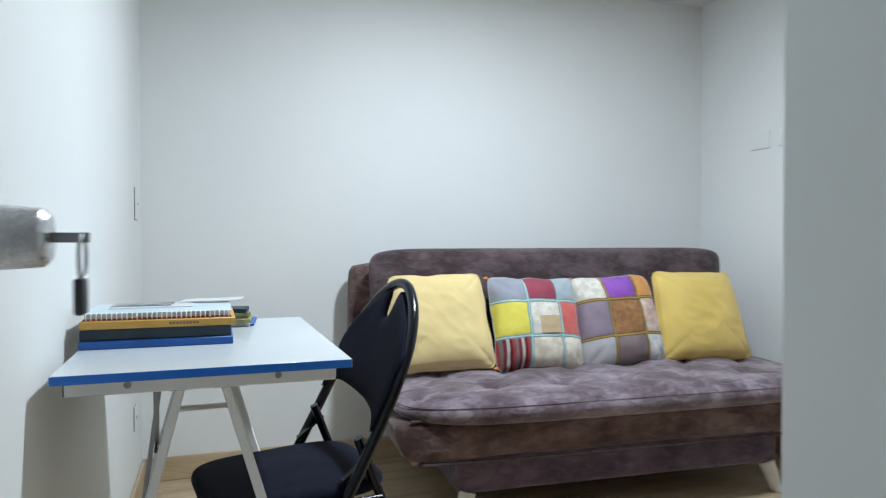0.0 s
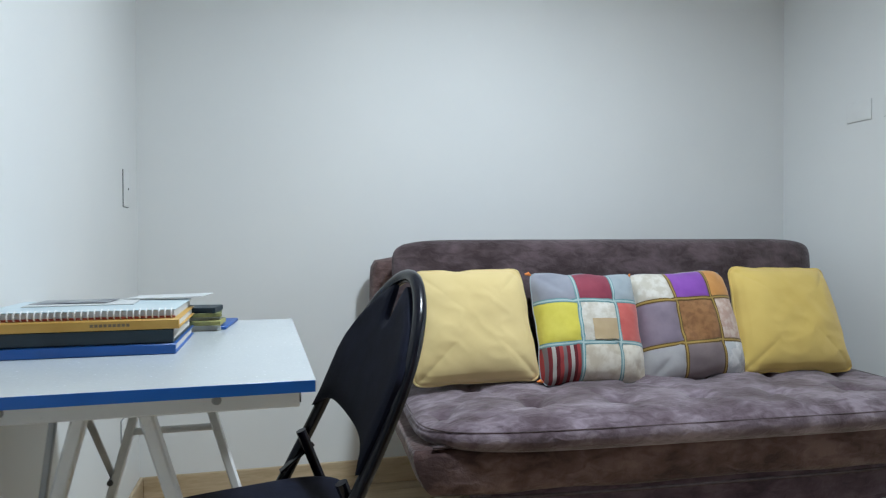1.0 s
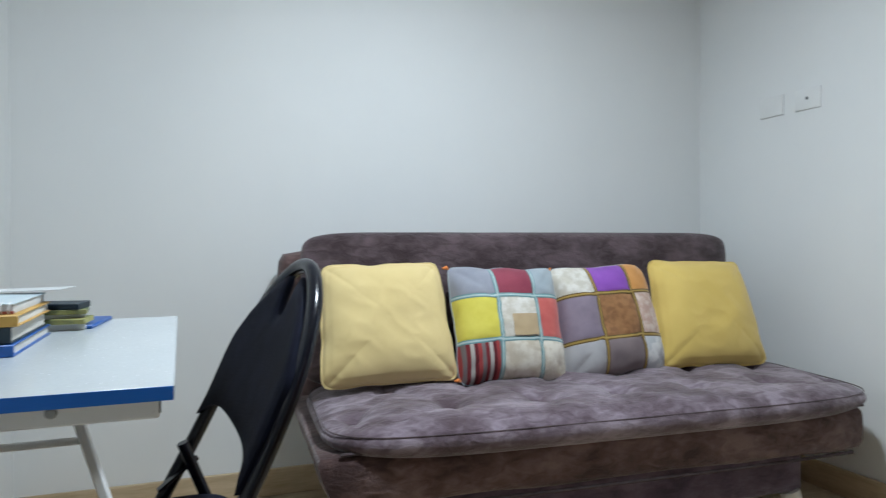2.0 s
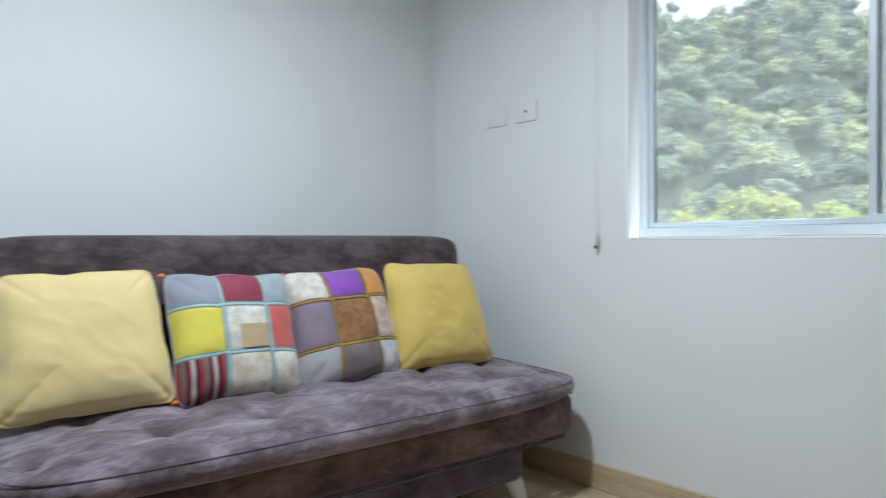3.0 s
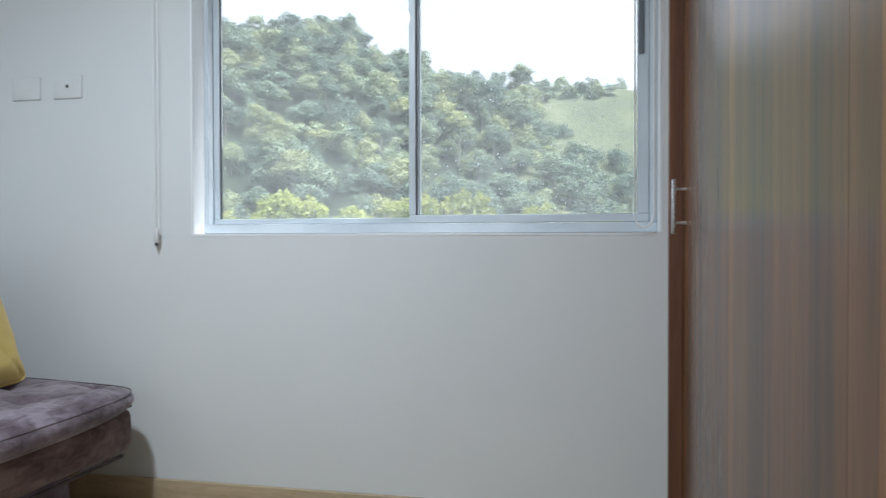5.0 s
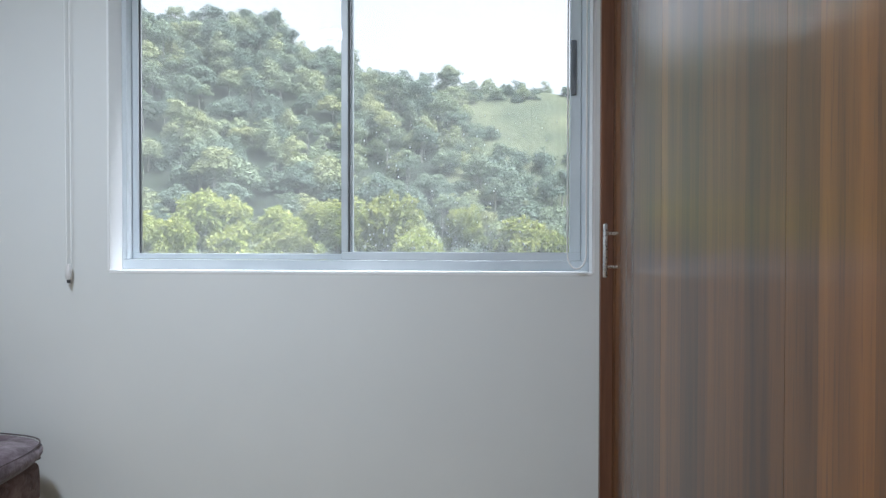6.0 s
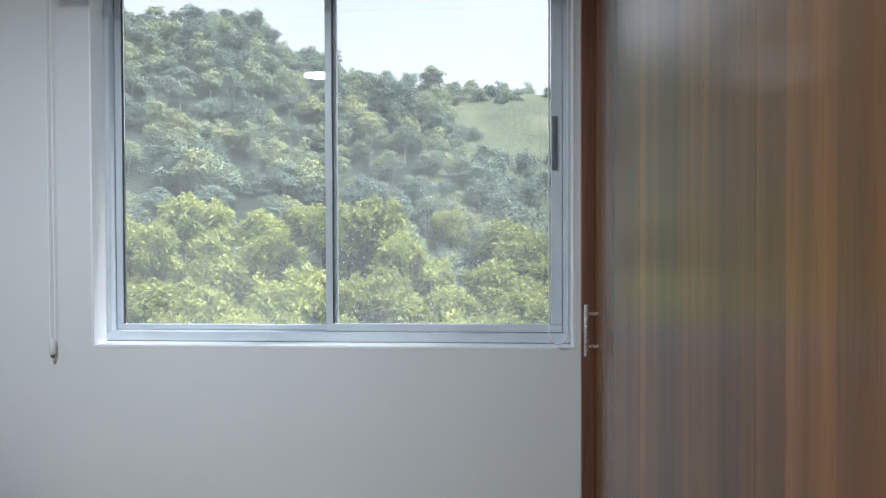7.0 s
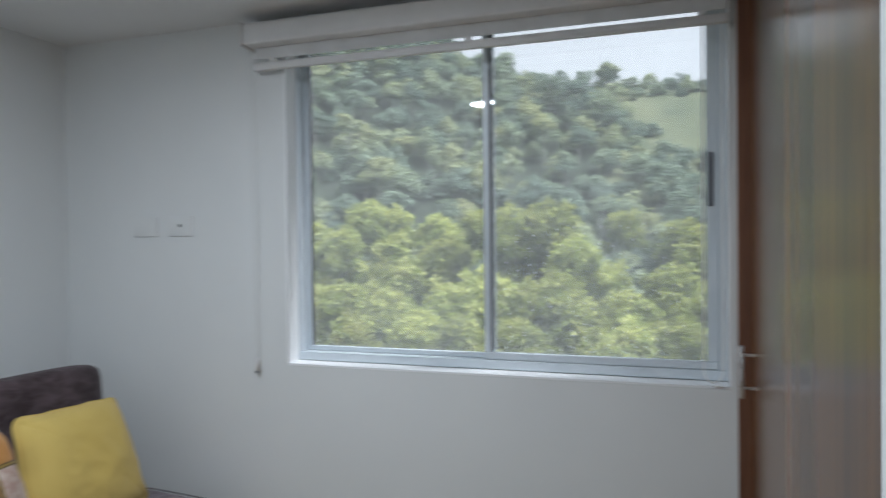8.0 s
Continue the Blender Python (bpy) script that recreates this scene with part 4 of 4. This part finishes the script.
part("red_margin", box(0.440, 0.724, 2.507, 2.5115, 0.8066, 0.810), surface("red_edge", (0.30, 0.05, 0.04), (0.40, 0.10, 0.07), 20), nb)
for k in range(30):
    x = 0.446 + k * 0.0094
    ringp = [(x, 2.512 + 0.0078 * math.cos(a), 0.8138 + 0.0078 * math.sin(a)) for a in (2 * math.pi * i / 12 for i in range(12))]
    part("wire_ring", tube(ringp, 0.0011, 5, True), WHITE_METAL, nb)
sh = thing("loose_sheets", 0.6, 2.66, 0.8207, "loose printed sheets and a photo on the notebook", "paper")
for k, (x0, x1, y0, y1, turn, mt) in enumerate(((0.47, 0.64, 2.60, 2.72, 4, PAPER), (0.475, 0.60, 2.63, 2.705, -4, PICTURE), (0.615, 0.755, 2.69, 2.775, -9, PAPER))):
    bm = box(-(x1 - x0) / 2, (x1 - x0) / 2, -(y1 - y0) / 2, (y1 - y0) / 2, 0, 0.0011)
    bm.transform(pose((x0 + x1) / 2, (y0 + y1) / 2, 0.8210 + 0.0016 * k, 0, -0.8 * k, turn))
    part("sheet" if mt is PAPER else "photo", bm, mt, sh)
st = thing("note_pile", 0.725, 2.8, 0.7507, "small pile of notes, cards and a pouch beside the books", "notes")
for k, (dx, dy, z0, z1, turn, mt) in enumerate(((0.0, 0.0, 0.7507, 0.762, 8, PAPER), (0.008, -0.006, 0.7622, 0.771, -5, GREEN_NOTE), (-0.004, 0.004, 0.7712, 0.778, 14, PAPER), (0.004, 0.0, 0.7782, 0.786, 4, GREEN_NOTE), (0.0, 0.006, 0.7862, 0.797, -8, BOOK_DARK))):
    bm = box(-0.052, 0.052, -0.034, 0.034, 0, z1 - z0, 0.001, 1)
    bm.transform(pose(0.718 + dx, 2.800 + dy, z0, 0, 0, turn))
    part("note", bm, mt, st)
bm = box(-0.055, 0.055, -0.075, 0.075, 0, 0.007, 0.002, 1)
bm.transform(pose(0.737, 2.860, 0.7508, 0, 0, -6))
solo("booklet", bm, BOOK_BLUE, "thin dark blue booklet on the desk", "booklet")

# ---- hillside outside ----
RIDGE_AZ = [-180, -60, -30, -12, -5, 0, 4, 8, 11, 13, 16, 18, 20.5, 24, 28, 32, 45, 75, 180]
RIDGE_EL = [0.08, 0.10, 0.14, 0.20, 0.222, 0.230, 0.236, 0.244, 0.256, 0.264, 0.280, 0.306, 0.338, 0.322, 0.308, 0.325, 0.31, 0.2, 0.08]
EYE_Z, FOOT, CREST, VALLEY = 1.25, 52.0, 116.0, -11.0


def ground_at(r, az):
    """Height of the land at distance r and bearing az (degrees left of east), seen from the window."""
    top = float(np.interp(az, RIDGE_AZ, RIDGE_EL)) * CREST + EYE_Z - 1.5
    f = min(max((r - FOOT) / (CREST - FOOT), 0), 1)
    z = VALLEY + (top - VALLEY) * f
    if r > CREST:
        z -= (r - CREST) * 0.35
    return max(z, -40) + 1.2 * noise.noise((r * 0.05, az * 0.12, 1.0))


def polar(r, az):
    a = radians(az)
    return 3.2 + r * math.cos(a), 1.6 + r * math.sin(a)


bm = bmesh.new()
rr = [0.02, 6, 12, 20, 28, 36, 44, 52, 58, 64, 70, 76, 82, 88, 94, 100, 105, 110, 116, 122, 130, 150, 300, 900, 3000]
az_list = [-180 + 4 * i for i in range(91)]
grid = [[bm.verts.new((*polar(r, a), ground_at(r, a) if r > 20 else -12.0)) for a in az_list] for r in rr]
for i in range(len(rr) - 1):
    for j in range(len(az_list) - 1):
        bm.faces.new((grid[i][j], grid[i + 1][j], grid[i + 1][j + 1], grid[i][j + 1]))
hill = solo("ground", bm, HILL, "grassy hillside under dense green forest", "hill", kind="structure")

rng = np.random.default_rng(7)


def unit(v):
    return v / (np.linalg.norm(v, axis=1)[:, None] + 1e-9)


def leaf_quads(p, nrm, size, gen):
    """Diamond leaves at the points p that face along nrm; an (n, 4, 3) array."""
    a = unit(np.cross(nrm, gen.normal(0, 1, p.shape)))
    b = np.cross(nrm, a)
    s = size[:, None]
    return np.stack([p - a * s, p - b * s * 0.55, p + a * s, p + b * s * 0.55], 1)


def crown_quads(count, lobes, tall, flat, leaf, loose, gen):
    """A crown of radius 1 whose top is at z = tall: rounded leafy clumps on an open dome, with gaps between them."""
    d = unit(gen.normal(0, 1, (lobes, 3)))
    d[:, 2] = np.abs(d[:, 2]) * 1.7 - 0.75
    reach = gen.uniform(0.35, 0.80, lobes)
    centres = d * reach[:, None] * np.array([1, 1, tall])
    size = gen.uniform(0.22, 0.42, lobes)
    which = gen.choice(lobes, count, p=size ** 2 / (size ** 2).sum())
    e = unit(gen.normal(0, 1, (count, 3)))
    e[:, 2] = np.where(e[:, 2] < -0.25, -e[:, 2], e[:, 2])
    p = centres[which] + e * (size[which] * gen.uniform(0.62, 1.12, count))[:, None] * np.array([1, 1, flat])
    return leaf_quads(p, unit(e + np.array([0, 0, 0.35]) + gen.normal(0, loose, (count, 3))), leaf * gen.uniform(0.5, 1.35, count), gen)


def quads_mesh(name, quads, tint, material):
    n = len(quads)
    me = bpy.data.meshes.new(name)
    me.vertices.add(n * 4)
    me.vertices.foreach_set("co", quads.reshape(-1).astype(np.float32))
    me.loops.add(n * 4)
    me.loops.foreach_set("vertex_index", np.arange(n * 4, dtype=np.int32))
    me.polygons.add(n)
    me.polygons.foreach_set("loop_start", np.arange(0, n * 4, 4, dtype=np.int32))
    at = me.attributes.new("tint", "FLOAT", "FACE")
    at.data.foreach_set("value", np.broadcast_to(tint, (n,)).astype(np.float32).copy())
    me.materials.append(material)
    me.update(calc_edges=True)
    return me


def stem_quads(foot, top, radius, sides=5):
    """The tapered sides of one straight stem; an (n, 4, 3) array."""
    foot, top = np.array(foot), np.array(top)
    ring = np.array([(math.cos(2 * math.pi * k / sides), math.sin(2 * math.pi * k / sides), 0.0) for k in range(sides)])
    nxt = np.roll(ring, -1, 0)
    return np.stack([foot + ring * radius, foot + nxt * radius, top + nxt * radius * 0.45, top + ring * radius * 0.45], 1)


all_quads, all_tint, stems = [], [], []
KINDS = [(1.15, 0.8), (1.65, 0.9), (0.8, 0.62), (1.0, 0.75)]
kinds = [crown_quads(2300, 26 + 5 * (k % 3), KINDS[k % 4][0], KINDS[k % 4][1], 0.060, 0.42, rng) for k in range(16)]
r = 50.0
while r < 121:
    step = 3.3 if r < 96 else 2.7
    az = -14.0 + math.degrees(step / r) * rng.uniform(0, 1)
    while az < 40:
        ra, aa = r + rng.uniform(-1.6, 1.6), az + math.degrees(rng.uniform(-1.3, 1.3) / r)
        az += math.degrees(step / r)
        base = ground_at(ra, aa)
        el = (base - EYE_Z) / ra
        open_land = aa < 0.5 + 40 * (el - 0.13) + 3.6 * noise.noise((ra * 0.2, 3, aa * 0.6)) and 0.118 + 0.022 * noise.noise((aa * 0.4, 8, 0)) < el < 0.203
        if open_land and (el > 0.125 or rng.uniform() < 0.5):
            continue
        x, y = polar(ra, aa)
        size, high = rng.uniform(1.4, 2.7), rng.uniform(2.4, 5.6)
        if rng.uniform() < 0.16 and ra < 104:
            size, high = size * 1.2, high + 2.4
        if ra > 108 and rng.uniform() < 0.8:
            size, high = size * 0.66, rng.uniform(0.9, 2.6)
        if open_land:
            size, high = rng.uniform(0.5, 1.1), 0.4
        elif aa < 4 and el > 0.10:
            size, high = min(size, 1.9), min(high, 2.6)
        kind = int(rng.integers(0, 16))
        tall = KINDS[kind % 4][0] * rng.uniform(0.8, 1.15)
        t = rng.uniform(0, 6.28)
        c, s = math.cos(t), math.sin(t)
        centre = np.array([x, y, base + max(high - tall * size, size * 0.25)])
        q = (kinds[kind] * np.array([size, size, size * tall / KINDS[kind % 4][0]])) @ np.array([[c, s, 0], [-s, c, 0], [0, 0, 1]]) + centre
        all_quads.append(q)
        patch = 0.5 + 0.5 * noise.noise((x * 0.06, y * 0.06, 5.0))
        # Light from above put into the tint: higher leaves are lighter.
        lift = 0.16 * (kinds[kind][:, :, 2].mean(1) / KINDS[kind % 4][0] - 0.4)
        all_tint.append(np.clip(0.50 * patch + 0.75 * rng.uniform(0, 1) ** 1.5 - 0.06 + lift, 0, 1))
        if not open_land:
            stems.append(stem_quads((x, y, base - 0.5), centre + np.array([rng.uniform(-0.3, 0.3), rng.uniform(-0.3, 0.3), size * tall * 0.5]), rng.uniform(0.09, 0.17)))
            for k in range(3):
                a = rng.uniform(0, 6.28)
                stems.append(stem_quads(centre + np.array([0, 0, -0.25 * size]), centre + np.array([0.62 * size * math.cos(a), 0.62 * size * math.sin(a), 0.35 * size * tall]), 0.05, 4))
    r += 3.1 if r < 96 else 2.2
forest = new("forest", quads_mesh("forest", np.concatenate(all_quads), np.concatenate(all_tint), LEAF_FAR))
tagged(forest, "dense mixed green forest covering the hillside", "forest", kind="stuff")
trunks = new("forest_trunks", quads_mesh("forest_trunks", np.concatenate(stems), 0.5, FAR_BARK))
trunks.parent = forest
bm = bmesh.new()
mg = [[bm.verts.new((*polar(r, a), ground_at(r, a) + 0.25)) for a in np.linspace(-16, 5.5, 15)] for r in np.linspace(80, 119, 14)]
for i in range(13):
    for j in range(14):
        bm.faces.new((mg[i][j], mg[i + 1][j], mg[i + 1][j + 1], mg[i][j + 1]))
solo("meadow", bm, MEADOW, "pale green open meadow high on the hill", "meadow", kind="structure")


def leafy_crown(sprays, leaves, leaf, gen):
    """A near crown of radius 1: many sprays of long leaves that fan out and droop from each twig's tip."""
    clumps = unit(gen.normal(0, 1, (24, 3)))
    clumps[:, 2] = np.abs(clumps[:, 2]) * 1.6 - 0.6
    clumps *= gen.uniform(0.4, 0.92, 24)[:, None]
    own, girth, tone = gen.integers(0, 24, sprays), gen.uniform(0.14, 0.36, 24), gen.uniform(0, 1, 24)
    d = unit(gen.normal(0, 1, (sprays, 3)) + np.array([0, 0, 0.35]))
    tips = clumps[own] + d * (girth[own] * gen.uniform(0.5, 1.3, sprays))[:, None] * np.array([1, 1, 0.9])
    out, tint = [], []
    for k in range(sprays):
        fan = unit(d[k] * 0.9 + np.array([0, 0, 0.3]) + gen.normal(0, 0.75, (leaves, 3)))
        along = fan * (leaf * gen.uniform(0.7, 1.3, leaves))[:, None]
        side = unit(np.cross(fan, gen.normal(0, 0.5, (leaves, 3)) + d[k])) * (leaf * 0.30)
        root = tips[k] + gen.normal(0, leaf * 0.35, (leaves, 3))
        droop = np.array([0, 0, -0.35 * leaf])
        out.append(np.stack([root, root + along * 0.55 + side, root + along + droop, root + along * 0.55 - side], 1))
        # Sprays that point up get a lighter tint, painting in top light.
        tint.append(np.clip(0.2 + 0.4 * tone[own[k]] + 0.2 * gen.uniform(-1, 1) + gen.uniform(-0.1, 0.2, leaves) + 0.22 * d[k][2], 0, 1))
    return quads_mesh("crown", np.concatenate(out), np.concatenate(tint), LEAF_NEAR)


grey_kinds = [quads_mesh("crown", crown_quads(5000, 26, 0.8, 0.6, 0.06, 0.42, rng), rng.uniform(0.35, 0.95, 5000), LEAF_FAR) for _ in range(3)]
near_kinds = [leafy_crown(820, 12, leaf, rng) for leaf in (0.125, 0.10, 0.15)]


def tree(x, y, ground, top, size, kind, turn, label):
    t = thing("tree", x, y, ground, label, "tree", "trees below the window", turn=turn)
    h = top - ground
    sway = [(0, 0, -0.3), (0.12, 0.05, h * 0.3), (-0.05, 0.12, h * 0.6), (0.1, 0.0, h * 0.92)]
    trunk = part("trunk", tube(smooth_path(sway, 4), [0.20 - 0.16 * i / 12 for i in range(13)], 8), BARK, t, local=True)
    for k in range(5):
        a = k * 2.4 + turn
        z0 = h * (0.45 + 0.09 * k)
        part("limb", tube([(0, 0.1, z0), (0.5 * size * math.cos(a) * 0.5, 0.5 * size * math.sin(a) * 0.5, z0 + 0.5), (0.6 * size * math.cos(a), 0.6 * size * math.sin(a), z0 + 1.3)], [0.07, 0.05, 0.02], 6), BARK, trunk, local=True)
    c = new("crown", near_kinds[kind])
    c.parent = t
    tallness = 0.85 + 0.09 * (turn % 5)
    c.matrix_basis = Matrix.LocRotScale((0, 0, h - size * 0.95 * tallness), None, (size, size * (0.85 + 0.06 * (turn % 4)), size * tallness))
    return t


for az, r, el, size, k in ((29, 30, 0.020, 1.5, 0), (26.3, 34, -0.028, 1.9, 1), (23.3, 36, -0.036, 2.2, 2), (19.3, 38, 0.004, 2.2, 0), (15.0, 34, 0.054, 2.3, 1), (10.8, 35, 0.050, 2.4, 2), (7.6, 33, 0.000, 1.9, 0), (4.7, 40, -0.035, 2.3, 1), (-0.5, 33, -0.045, 2.2, 2), (-4.4, 36, -0.068, 2.4, 0), (-8, 38, -0.03, 2.6, 1), (-12, 35, -0.02, 2.6, 2), (33, 37, 0.0, 2.5, 1), (19.5, 29, -0.065, 2.1, 1), (10.5, 28, -0.055, 2.0, 0), (15.5, 29, -0.055, 2.1, 2), (3, 28, -0.080, 2.0, 1), (25.5, 28, -0.075, 2.0, 2), (-3.5, 29, -0.09, 2.0, 0), (31, 29, -0.06, 2.0, 0), (7.0, 27, -0.095, 1.9, 2), (22.5, 26, -0.115, 1.8, 0), (13, 25, -0.125, 1.7, 1), (-0.5, 26, -0.125, 1.8, 0), (28.5, 26, -0.12, 1.8, 1), (17.5, 25, -0.13, 1.7, 2), (3.5, 24.5, -0.135, 1.7, 2)):
    x, y = polar(r, az)
    tree(x, y, -11.0, EYE_Z + el * r, size, k, az * 37 % 360, "leafy yellow-green tree below the window" if el > -0.02 else "bushy bright green tree below the window")
for az, r, el, size, k in ((24.6, 47, 0.058, 2.6, 0), (3.4, 46, 0.044, 2.1, 1), (-2.5, 47, 0.02, 2.5, 2), (19, 48, 0.035, 2.2, 2), (30, 47, 0.03, 2.4, 1)):
    x, y = polar(r, az)
    t = tree(x, y, -11.0, EYE_Z + el * r, size, k, az * 53 % 360, "pale grey-green spreading tree at the foot of the hill")
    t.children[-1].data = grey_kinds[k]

# ---- floor planks, last ----
PL, PW = 1.20, 0.19
plank_mesh = mesh_of("plank", box(-PL / 2 + 0.0006, PL / 2 - 0.0006, -PW / 2 + 0.0006, PW / 2 - 0.0006, -0.009, 0.0, 0.0008, 1), LAMINATE, False)
row = 0
yy = -1.3 + PW / 2
while yy + PW / 2 < YB + 0.13:
    xx = XL - 0.3 + (row * 0.43) % PL - PL / 2
    east = XR if yy > 0.6 else 2.3
    while xx - PL / 2 < east:
        a, b = max(xx - PL / 2, XL), min(xx + PL / 2, east)
        if b - a > 0.02:
            pl = new("plank", plank_mesh)
            pl.parent = floor
            pl.matrix_basis = floor.matrix_basis.inverted() @ pose((a + b) / 2, yy, 0.0) @ Matrix.Diagonal(((b - a) / PL, 1, 1, 1))
        xx += PL
    yy += PW
    row += 1
